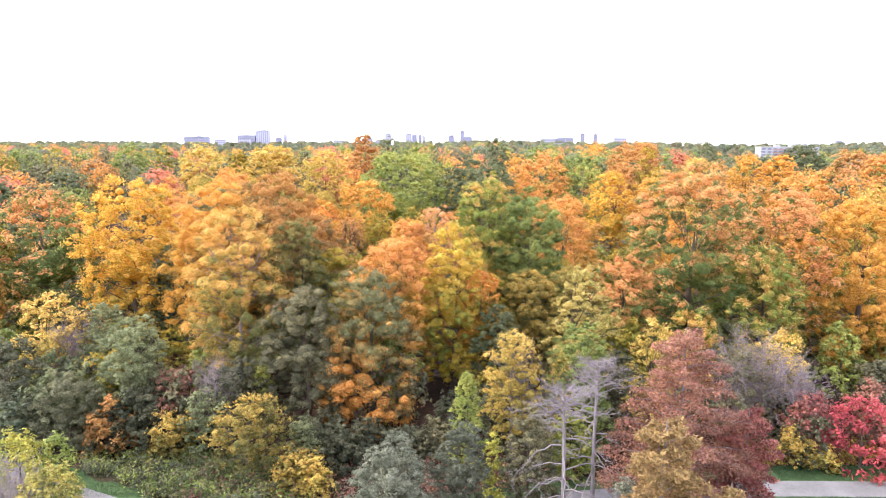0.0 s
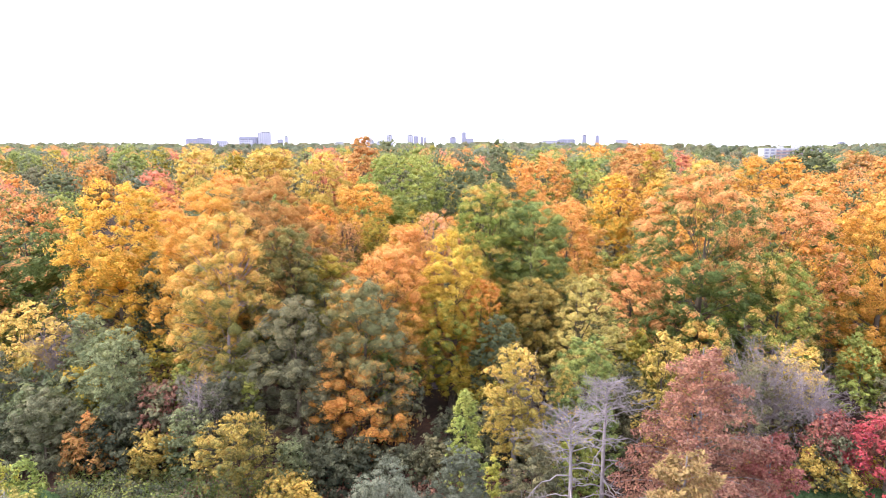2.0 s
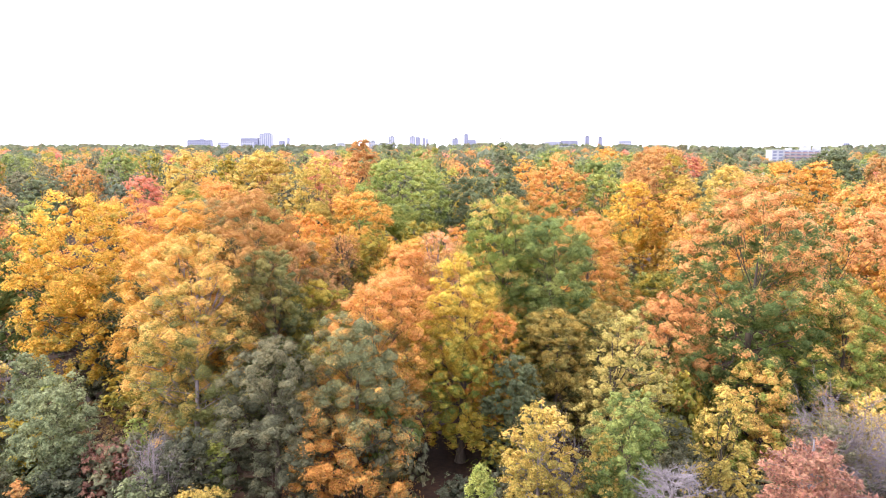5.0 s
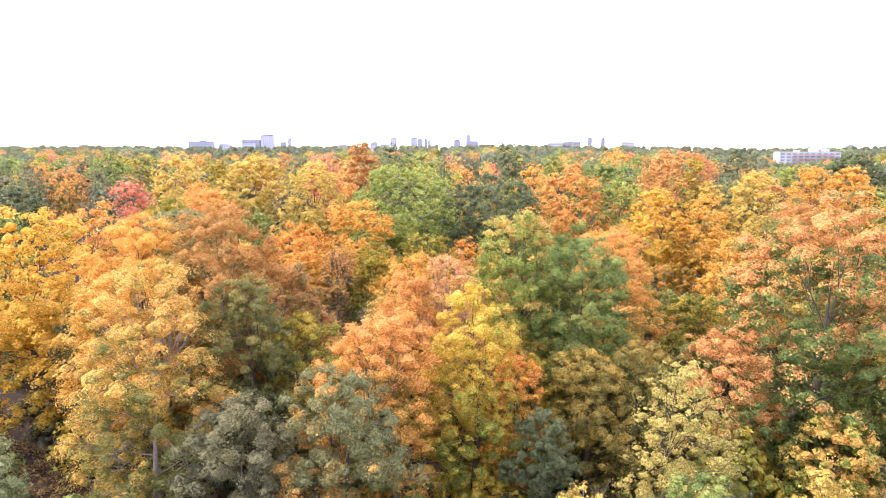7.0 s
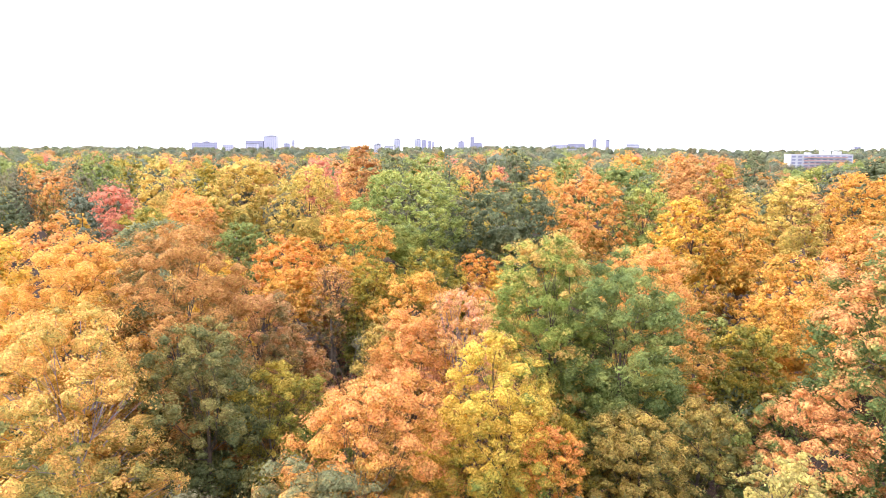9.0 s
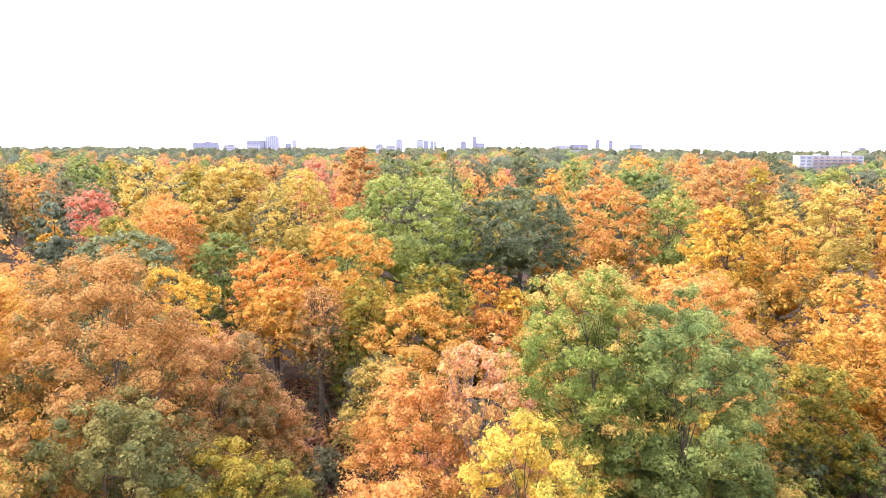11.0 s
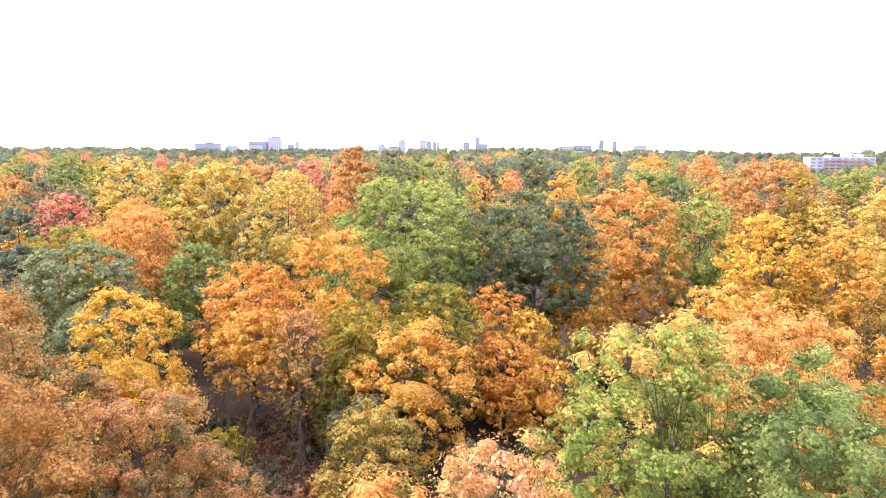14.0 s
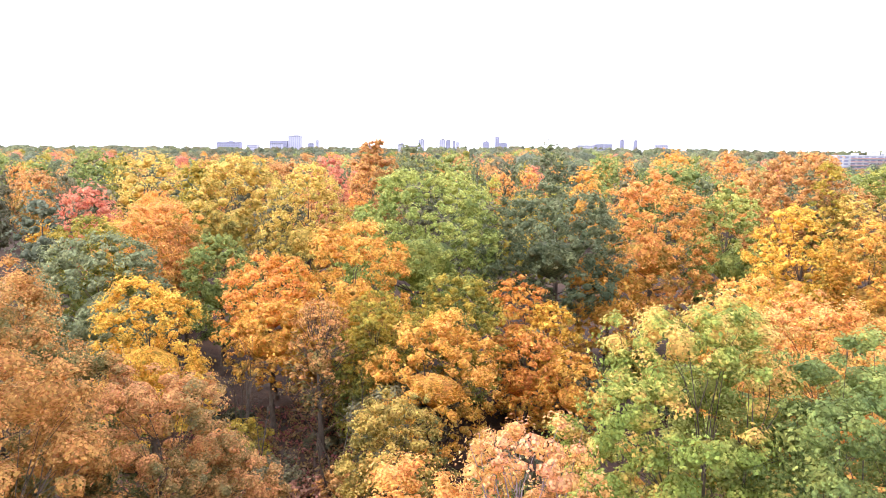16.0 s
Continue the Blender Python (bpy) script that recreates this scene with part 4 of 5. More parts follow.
plant("maple_tree", -44.0, 141.0, 19.6, 6.3, 3.1, "peach", 0.39, "maple tree with soft peach-orange leaves in dense woodland", detail=1)
plant("maple_tree", -43.6, 128.0, 19.2, 4.8, 3.1, "olive", 0.34, "maple tree with olive-green and yellowing leaves in dense woodland", detail=1)
plant("maple_tree", -20.9, 67.0, 20.2, 5.2, 3.0, "cream_gold", 0.16, "maple tree with creamy gold and olive leaves in dense woodland", cover=0.85, detail=3, twigs=120, bark=GREY_TWIG, trunk=0.24)
plant("oak_tree", -12.6, 60.0, 13.6, 4.0, 2.0, "dusky", 0.15, "oak tree with dusky brownish-green leaves in dense woodland", detail=3)
plant("maple_tree", -6.8, 60.0, 15.4, 4.3, 1.0, "turned_low", 0.14, "maple tree with dusky green and orange leaves in dense woodland", shape="dome", detail=3)
plant("maple_tree", -5.2, 66.0, 17.6, 4.4, 2.0, "peach", 0.14, "maple tree with soft peach-orange leaves in dense woodland", detail=3)
plant("maple_tree", 1.1, 69.5, 18.2, 3.8, 1.5, "yellow_green", 0.13, "maple tree with golden-yellow and green leaves in dense woodland", detail=3)
plant("oak_tree", 5.0, 79.3, 22.4, 4.1, 4.0, "green_gold", 0.18, "oak tree with green and yellow-tipped leaves in dense woodland", detail=3, cover=1.6)
plant("oak_tree", 10.2, 78.5, 21.2, 4.4, 4.0, "green", 0.18, "oak tree with mid-green leaves in dense woodland", detail=3, cover=1.7)
plant("oak_tree", 7.6, 82.0, 20.0, 4.0, 4.0, "green", 0.15, "oak tree with mid-green leaves in dense woodland", detail=3)
plant("maple_tree", 5.4, 66.0, 10.7, 2.5, 0.5, "dark_green", 0.17, "maple tree with dark green leaves in dense woodland", detail=3)
plant("maple_tree", -0.5, 75.5, 19.9, 2.9, 4.0, "pink_peach", 0.13, "maple tree with thinning pink and peach leaves in dense woodland", cover=0.8, detail=3, twigs=160, bark=GREY_TWIG)
plant("maple_tree", 13.4, 86.0, 11.5, 4.4, 2.0, "olive", 0.17, "maple tree with olive-green and yellowing leaves in dense woodland", detail=3)
plant("maple_tree", 9.3, 71.5, 13.0, 3.9, 1.2, "olive_gold", 0.16, "maple tree with yellowing olive leaves in dense woodland", detail=3)
plant("maple_tree", 13.6, 73.5, 13.2, 3.8, 1.2, "olive_gold", 0.17, "maple tree with yellowing olive leaves in dense woodland", detail=3)
plant("maple_tree", 5.5, 73.5, 12.0, 3.0, 1.0, "olive", 0.17, "maple tree with olive-green and yellowing leaves in dense woodland", detail=3)
plant("maple_tree", 33.0, 103.0, 14.0, 5.0, 1.5, "amber", 0.26, "maple tree with deep amber-orange leaves in dense woodland", detail=2)
plant("maple_tree", 38.0, 112.0, 15.5, 5.0, 1.5, "amber", 0.30, "maple tree with deep amber-orange leaves in dense woodland", detail=1)
plant("maple_tree", 26.5, 97.0, 11.5, 4.0, 1.0, "olive", 0.23, "maple tree with olive-green and yellowing leaves in dense woodland", detail=2)
plant("maple_tree", 44.0, 104.0, 15.0, 5.0, 1.5, "lime_gold", 0.31, "maple tree with yellow and lime-green leaves in dense woodland", detail=1)
plant("maple_tree", 50.0, 118.0, 18.0, 6.0, 2.0, "peach", 0.34, "maple tree with soft peach-orange leaves in dense woodland", detail=1)
plant("ash_tree", 12.9, 61.0, 15.6, 3.4, 2.0, "pale_gold", 0.15, "ash tree with pale straw-gold leaves in dense woodland", cover=0.42, detail=3, twigs=40)
plant("maple_tree", 26.3, 72.5, 24.2, 6.8, 4.0, "maple_mix", 0.20, "maple tree with orange and green leaves in dense woodland", detail=2, twigs=40)
plant("maple_tree", 19.3, 71.5, 14.5, 3.9, 1.0, "maple_mix", 0.17, "maple tree with orange and green leaves in dense woodland", detail=3)
plant("maple_tree", 32.8, 69.5, 16.0, 4.6, 1.0, "green_gold", 0.19, "maple tree with green and golden-orange leaves in dense woodland", detail=3)
plant("maple_tree", 25.0, 66.5, 10.0, 3.4, 0.6, "green_gold", 0.20, "maple tree with green and golden-orange leaves in dense woodland", detail=2)
plant("maple_tree", 37.0, 77.5, 21.6, 7.6, 2.0, "maple_mix", 0.26, "maple tree with orange and green leaves in dense woodland", detail=2)
plant("maple_tree", 45.2, 73.0, 20.5, 4.8, 2.0, "amber", 0.19, "maple tree with deep amber-orange leaves in dense woodland", detail=3)
plant("maple_tree", 57.6, 105.0, 21.9, 8.2, 3.5, "peach", 0.38, "maple tree with soft peach-orange leaves in dense woodland", detail=1)
plant("maple_tree", 67.9, 108.0, 19.7, 4.0, 3.2, "lime_gold", 0.43, "maple tree with yellow and lime-green leaves in dense woodland", detail=1)
plant("maple_tree", -29.7, 112.0, 15.5, 5.1, 2.5, "gold", 0.27, "maple tree with bright golden-yellow leaves in dense woodland", detail=1)
plant("maple_tree", 18.9, 101.0, 18.5, 3.3, 2.0, "peach", 0.22, "maple tree with soft peach-orange leaves in dense woodland", detail=2)
plant("maple_tree", 33.1, 134.0, 20.5, 5.0, 2.0, "gold", 0.35, "maple tree with bright golden-yellow leaves in dense woodland", detail=1)
plant("maple_tree", 39.8, 131.0, 19.1, 5.1, 2.0, "amber", 0.35, "maple tree with deep amber-orange leaves in dense woodland", detail=1)
plant("maple_tree", 30.2, 146.0, 22.0, 4.8, 3.5, "leaf_green", 0.39, "maple tree with fresh green leaves in dense woodland", detail=1)
plant("maple_tree", 20.7, 147.0, 23.4, 7.0, 3.7, "peach", 0.38, "maple tree with soft peach-orange leaves in dense woodland", detail=1)
plant("oak_tree", -8.4, 139.0, 24.2, 9.3, 3.9, "leaf_green", 0.34, "oak tree with fresh green leaves in dense woodland", detail=1)
plant("oak_tree", 7.0, 138.0, 22.5, 8.1, 7.5, "dark_green", 0.34, "oak tree with dark green leaves in dense woodland", detail=1)
plant("maple_tree", -14.6, 127.0, 19.0, 6.1, 3.0, "amber", 0.30, "maple tree with deep amber-orange leaves in dense woodland", detail=1)
plant("maple_tree", -23.7, 127.0, 15.4, 5.3, 5.0, "orange", 0.31, "maple tree with vivid orange leaves in dense woodland", detail=1)
plant("maple_tree", -10.9, 116.0, 14.2, 3.5, 2.3, "olive", 0.26, "maple tree with olive-green and yellowing leaves in dense woodland", detail=2)
plant("maple_tree", -4.1, 121.0, 14.9, 4.9, 2.4, "olive", 0.28, "maple tree with olive-green and yellowing leaves in dense woodland", detail=1)
plant("maple_tree", 2.8, 129.0, 13.0, 3.6, 2.1, "orange", 0.31, "maple tree with vivid orange leaves in dense woodland", detail=1)
plant("maple_tree", 5.8, 126.0, 11.3, 2.8, 1.8, "gold", 0.30, "maple tree with bright golden-yellow leaves in dense woodland", detail=1)
plant("maple_tree", 13.4, 138.0, 13.5, 5.0, 2.2, "amber", 0.35, "maple tree with deep amber-orange leaves in dense woodland", detail=1)
plant("maple_tree", -5.6, 112.0, 13.2, 5.3, 2.1, "amber", 0.25, "maple tree with deep amber-orange leaves in dense woodland", detail=2)
plant("maple_tree", -7.5, 100.0, 10.8, 3.7, 1.7, "olive_gold", 0.21, "maple tree with yellowing olive leaves in dense woodland", detail=2)
plant("maple_tree", -16.8, 119.0, 13.1, 3.1, 2.1, "rust", 0.28, "maple tree with rusty brown-orange leaves in dense woodland", cover=0.5, detail=1, twigs=60)
plant("oak_tree", -39.9, 123.0, 18.2, 7.2, 2.9, "blue_green", 0.32, "oak tree with cool bluish-green leaves in dense woodland", detail=1)
plant("maple_tree", -33.4, 138.0, 16.5, 4.7, 2.6, "green", 0.36, "maple tree with mid-green leaves in dense woodland", detail=1)
plant("maple_tree", -47.1, 152.0, 20.4, 6.2, 3.3, "orange", 0.43, "maple tree with vivid orange leaves in dense woodland", detail=1)
plant("maple_tree", -40.2, 143.0, 17.4, 3.0, 2.8, "rust", 0.39, "maple tree with rusty brown-orange leaves in dense woodland", detail=1)
plant("maple_tree", -54.1, 152.0, 16.8, 3.8, 2.7, "lime_gold", 0.44, "maple tree with yellow and lime-green leaves in dense woodland", detail=1)
plant("maple_tree", -75.3, 182.0, 20.0, 6.0, 3.2, "red", 0.58, "maple tree with scarlet-red leaves in dense woodland", detail=1)
plant("maple_tree", -77.1, 172.0, 13.9, 3.0, 2.2, "gold", 0.55, "maple tree with bright golden-yellow leaves in dense woodland", detail=1)
plant("maple_tree", -43.1, 173.0, 25.2, 9.0, 4.0, "lime_gold", 0.49, "maple tree with yellow and lime-green leaves in dense woodland", detail=1)
plant("maple_tree", -52.7, 178.0, 23.8, 4.2, 3.8, "olive", 0.52, "maple tree with olive-green and yellowing leaves in dense woodland", detail=1)
plant("maple_tree", -27.0, 156.0, 24.4, 6.4, 3.9, "lime_gold", 0.41, "maple tree with yellow and lime-green leaves in dense woodland", detail=1)
plant("maple_tree", -37.2, 220.0, 24.7, 5.5, 4.0, "red", 0.67, "maple tree with scarlet-red leaves in dense woodland", detail=1)
plant("maple_tree", -22.2, 170.0, 19.8, 2.9, 3.2, "orange", 0.46, "maple tree with vivid orange leaves in dense woodland", detail=1)
plant("maple_tree", -20.8, 183.0, 28.0, 4.7, 4.5, "rust", 0.51, "maple tree with rusty brown-orange leaves in dense woodland", detail=1)
plant("maple_tree", -68.1, 192.0, 26.0, 7.5, 4.2, "lime_gold", 0.60, "maple tree with yellow and lime-green leaves in dense woodland", detail=1)
plant("maple_tree", -93.5, 230.0, 25.5, 3.7, 4.1, "olive", 0.78, "maple tree with olive-green and yellowing leaves in dense woodland", detail=1)
plant("maple_tree", -114.4, 228.0, 20.1, 7.3, 3.2, "rust", 0.81, "maple tree with rusty brown-orange leaves in dense woodland", detail=1)
plant("maple_tree", -118.8, 262.0, 25.1, 7.8, 4.0, "green", 0.89, "maple tree with mid-green leaves in dense woodland", detail=1)
plant("maple_tree", -18.8, 235.0, 27.4, 6.4, 4.4, "dark_green", 0.71, "maple tree with dark green leaves in dense woodland", detail=1)
plant("maple_tree", -10.0, 240.0, 25.4, 8.5, 4.1, "green", 0.73, "maple tree with mid-green leaves in dense woodland", detail=1)
plant("spruce_tree", -2.3, 232.0, 25.0, 5.2, 4.0, "dark_green", 0.70, "spruce tree with dark green leaves in dense woodland", shape="cone", detail=1)
plant("maple_tree", 1.2, 205.0, 20.8, 2.3, 3.3, "lime", 0.59, "maple tree with bright lime-yellow leaves in dense woodland", detail=1)
plant("maple_tree", 13.1, 240.0, 21.2, 3.1, 3.4, "red", 0.73, "maple tree with scarlet-red leaves in dense woodland", detail=1)
plant("maple_tree", 21.2, 280.0, 28.0, 7.0, 4.5, "dark_green", 0.86, "maple tree with dark green leaves in dense woodland", detail=1)
plant("maple_tree", 35.7, 262.0, 24.5, 5.6, 3.9, "green", 0.82, "maple tree with mid-green leaves in dense woodland", detail=1)
plant("maple_tree", 23.5, 222.0, 22.1, 4.6, 3.5, "amber", 0.67, "maple tree with deep amber-orange leaves in dense woodland", detail=1)
plant("maple_tree", 18.5, 236.0, 17.5, 4.2, 0.5, "lime", 0.72, "maple tree with bright lime-yellow leaves in dense woodland", detail=1)
plant("maple_tree", 66.2, 300.0, 25.5, 7.6, 4.1, "amber", 0.94, "maple tree with deep amber-orange leaves in dense woodland", detail=1)
plant("maple_tree", 95.9, 330.0, 24.1, 6.8, 3.9, "peach", 1.04, "maple tree with soft peach-orange leaves in dense woodland", detail=0)
plant("maple_tree", 44.3, 158.0, 26.5, 7.3, 4.2, "rust", 0.45, "maple tree with rusty brown-orange leaves in dense woodland", detail=1)
plant("maple_tree", 45.2, 152.0, 24.8, 3.1, 4.0, "olive", 0.43, "maple tree with olive-green and yellowing leaves in dense woodland", detail=1)
plant("maple_tree", 47.0, 149.0, 20.8, 4.0, 3.3, "lime_gold", 0.42, "maple tree with yellow and lime-green leaves in dense woodland", detail=1)
plant("maple_tree", 54.1, 146.0, 22.6, 5.5, 3.6, "lime_gold", 0.43, "maple tree with yellow and lime-green leaves in dense woodland", detail=1)
plant("maple_tree", 66.9, 151.0, 23.2, 5.5, 3.7, "amber", 0.47, "maple tree with deep amber-orange leaves in dense woodland", detail=1)
plant("maple_tree", 76.9, 156.0, 23.1, 5.2, 3.7, "amber", 0.51, "maple tree with deep amber-orange leaves in dense woodland", detail=1)
plant("maple_tree", 53.4, 205.0, 21.0, 5.6, 3.4, "peach", 0.63, "maple tree with soft peach-orange leaves in dense woodland", detail=1)
plant("maple_tree", 155.2, 330.0, 18.0, 7.5, 2.9, "lime", 1.11, "maple tree with bright lime-yellow leaves in dense woodland", detail=0)
plant("maple_tree", -96.4, 150.0, 18.9, 4.6, 3.0, "red", 0.57, "maple tree with scarlet-red leaves in dense woodland", detail=1)
plant("maple_tree", 56.5, 260.0, 21.3, 14.2, 3.4, "green", 0.83, "maple tree with mid-green leaves in dense woodland", detail=1)
plant("pine_tree", 10.0, 35.0, 8.6, 1.2, 0.3, "sage", 0.13, "small pine tree with pale sage-green needles beside the path", shape="dome", detail=2)
plant("shrub", 28.8, 60.5, 8.2, 2.8, 0.4, "olive_gold", 0.2, "half-bare shrub with yellowing olive leaves at the woodland edge", "shrub", shape="dome", cover=0.4, detail=3, twigs=60)
plant("maple_tree", 4.0, 68.5, 13.6, 2.2, 3.0, "orange", 0.14, "small maple tree with vivid orange leaves beside a yellow maple", detail=3)
plant("shrub", 26.2, 58.0, 9.0, 2.8, 0.6, "dusky", 0.2, "half-bare shrub with sparse dusky leaves at the woodland edge", "shrub", shape="dome", cover=0.3, detail=3, twigs=60, bark=GREY_TWIG)
plant("maple_tree", -15.5, 71.0, 18.6, 3.6, 2.5, "dark_olive", 0.15, "maple tree with dark olive leaves beside a half-bare golden maple", detail=3)
dead_tree(7.0, 38.0, 12.6, 2.9, "dead conifer with pale bare crooked branches beside the path")
dead_tree(10.1, 42.0, 13.0, 2.6, "taller dead conifer with pale bare branches beside the path")
plant("oak_tree", 109.0, 210.0, 25.2, 8.6, 3.0, "dark_green", 0.5, "tall oak tree with dark green leaves in dense woodland", detail=1)
plant("spruce_tree", 120.0, 313.0, 26.2, 6.0, 2.0, "dark_green", 0.7, "dark spruce tree standing above the far woods", detail=1)
plant("maple_tree", 121.0, 189.0, 22.6, 6.6, 3.0, "peach", 0.5, "maple tree with soft peach-orange leaves in dense woodland", detail=1)
plant("maple_tree", 128.0, 214.0, 23.6, 6.4, 3.0, "bronze", 0.5, "maple tree with bronze and olive leaves in dense woodland", detail=1)
bare_shrub("bare_tree", 27.6, 59.0, 9.9, 4.6, "leafless purplish-grey tree at the woodland edge", 46, 22)
bare_shrub("bare_tree", 30.8, 58.0, 7.5, 3.6, "leafless purplish-grey tree at the woodland edge", 34, 20)
bare_shrub("bare_shrub", -20.0, 57.0, 7.9, 1.8, "leafless purplish shrub among green shrubs", 26, 14)
bare_shrub("bare_tree", -37.3, 66.0, 10.4, 2.8, "half-bare birch with dark purplish stems", 30, 14)
bare_shrub("bare_shrub", -27.7, 41.0, 6.8, 2.2, "leafless purplish shrub beside the path", 34, 16)
bare_shrub("bare_tree", 7.4, 55.5, 10.5, 1.8, "half-bare pale birch at the woodland edge", 14, 12, PALE_BARK)
plant("maple_tree", -21.5, 119.0, 12.5, 4.4, 5.0, "amber", 0.29, "maple tree with deep amber-orange leaves in dense woodland", detail=1)
plant("maple_tree", -11.5, 117.0, 11.0, 4.2, 1.0, "olive", 0.27, "maple tree with olive-green and yellowing leaves in dense woodland", detail=1)
plant("maple_tree", -17.0, 122.0, 11.0, 4.3, 4.0, "gold", 0.29, "maple tree with bright golden-yellow leaves in dense woodland", detail=1)
plant("maple_tree", -9.0, 109.0, 8.0, 3.2, 0.5, "dusky", 0.24, "maple tree with dusky brownish-green leaves in dense woodland", detail=2)
plant("maple_tree", -15.5, 113.5, 14.0, 3.0, 4.5, "bronze", 0.24, "half-bare maple tree with thin bronze leaves in a shaded woodland gap", cover=0.35, detail=3, twigs=150)
for _x, _y, _h in ((-19.5, 108.0, 9.0), (-21.8, 112.5, 11.5), (-17.6, 104.5, 7.0), (-24.0, 115.5, 10.0), (-12.0, 112.0, 9.5), (-10.2, 103.5, 8.0)):
    bare_shrub("sapling", _x, _y, _h, 1.7, "slender leafless brown sapling in a shaded woodland gap", 2, 20, BARK)
bare_shrub("bare_tree", -13.0, 106.0, 11.0, 3.5, "thin leafless brown tree in a shaded woodland gap", 3, 18, BARK)
bare_shrub("bare_tree", 3.5, 128.0, 10.0, 3.5, "thin leafless brown tree in a shaded woodland gap", 3, 18, BARK)
plant("shrub", -18.7, 109.0, 1.5, 2.2, 0.1, "dusky", 0.26, "shrub with dusky brownish-green leaves on the shaded woodland floor", "shrub", shape="dome", detail=1)
plant("shrub", -22.3, 114.0, 0.9, 1.9, 0.1, "rust", 0.28, "shrub with rusty brown-orange leaves on the shaded woodland floor", "shrub", shape="dome", detail=1)
plant("shrub", -15.6, 116.0, 0.6, 2.2, 0.1, "dusky", 0.28, "shrub with dusky brownish-green leaves on the shaded woodland floor", "shrub", shape="dome", detail=1)
plant("shrub", -15.0, 106.0, 1.5, 1.7, 0.1, "russet", 0.25, "shrub with russet-brown leaves on the shaded woodland floor", "shrub", shape="dome", detail=1)
plant("shrub", -25.5, 118.0, 2.1, 2.3, 0.1, "shrub_green", 0.30, "shrub with dull green leaves on the shaded woodland floor", "shrub", shape="dome", detail=1)
plant("shrub", 6.0, 126.0, 1.2, 1.9, 0.1, "dusky", 0.31, "shrub with dusky brownish-green leaves on the shaded woodland floor", "shrub", shape="dome", detail=1)
plant("shrub", -13.0, 99.7, 2.2, 2.5, 0.1, "dusky", 0.22, "shrub with dusky brownish-green leaves on the shaded woodland floor", "shrub", shape="dome", detail=1)
plant("shrub", -12.1, 105.7, 2.4, 2.3, 0.1, "rust", 0.24, "shrub with rusty brown-orange leaves on the shaded woodland floor", "shrub", shape="dome", detail=1)
plant("shrub", 2.3, 125.1, 3.1, 2.3, 0.1, "dusky", 0.31, "shrub with dusky brownish-green leaves on the shaded woodland floor", "shrub", shape="dome", detail=1)
plant("shrub", 10.8, 130.0, 2.9, 2.8, 0.1, "dusky", 0.33, "shrub with dusky brownish-green leaves on the shaded woodland floor", "shrub", shape="dome", detail=1)
plant("shrub", 15.5, 134.8, 3.1, 2.6, 0.1, "olive", 0.35, "shrub with olive-green and yellowing leaves on the shaded woodland floor", "shrub", shape="dome", detail=1)
plant("shrub", -17.5, 106.7, 2.2, 2.1, 0.1, "dusky", 0.25, "shrub with dusky brownish-green leaves on the shaded woodland floor", "shrub", shape="dome", detail=1)
plant("shrub", 6.8, 137.1, 3.3, 2.1, 0.1, "rust", 0.35, "shrub with rusty brown-orange leaves on the shaded woodland floor", "shrub", shape="dome", detail=1)
plant("maple_tree", 2.5, 121.0, 9.5, 3.7, 0.5, "orange", 0.29, "maple tree with vivid orange leaves in dense woodland", detail=1)
plant("maple_tree", 6.7, 118.0, 8.4, 3.0, 0.5, "amber", 0.28, "small maple tree with deep amber-orange leaves in dense woodland", detail=1)

# ---------------------------------------------------------------- far woods
PLACED = []
for o in list(scene.objects):
    if o.get("category") == "tree" and o.parent is None:
        PLACED.append((o.location.x, o.location.y, 7.0))
MIX = ["green", "olive", "orange", "rust", "lime_gold", "dark_green", "peach", "amber", "olive_orange", "red", "dusky", "blue_green"]
WORDS = {"green": "mid-green", "olive": "olive-green", "orange": "orange", "rust": "rusty brown", "lime_gold": "yellow-green", "dark_green": "dark green",
         "peach": "peach-orange", "amber": "amber", "olive_orange": "olive and orange", "red": "scarlet", "dusky": "dusky brown-green", "blue_green": "bluish-green", "leaf_green": "light green", "grey_green": "grey-green"}


# duller hues put the haze over the trees beyond 165 m into their leaves
HAZY_FAR_MIX = ["dusky", "green", "dark_green", "rust", "olive", "peach", "olive_orange", "grey_green", "red"]


def near_view(x, y, margin=0.0):
    """Whether a place lies in the wedge of land that the flight looks over, or in a margin beside it."""
    return y > 57 and abs(x) < 0.70 * y + 26 + margin


def wood_library(leaf, count):
    made = []
    for i in range(count):
        rng = np.random.default_rng(300 + i)
        me, boughs, clumps = crown_mesh(rng, "round" if i % 3 else "dome", 5.6, 2.2, 20.0, leaf, "green", 0.6)
        made.append((me, wood_mesh(rng, 17.0, 0.36, 3, boughs, clumps, BARK, 0)))
    return made


def dress(crown, pal, size):
    """Gives a crown of the library leaves of its own colour."""
    for k in (0, 1):
        crown.material_slots[k].link = "OBJECT"
        crown.material_slots[k].material = leaves(pal, size, k == 1)


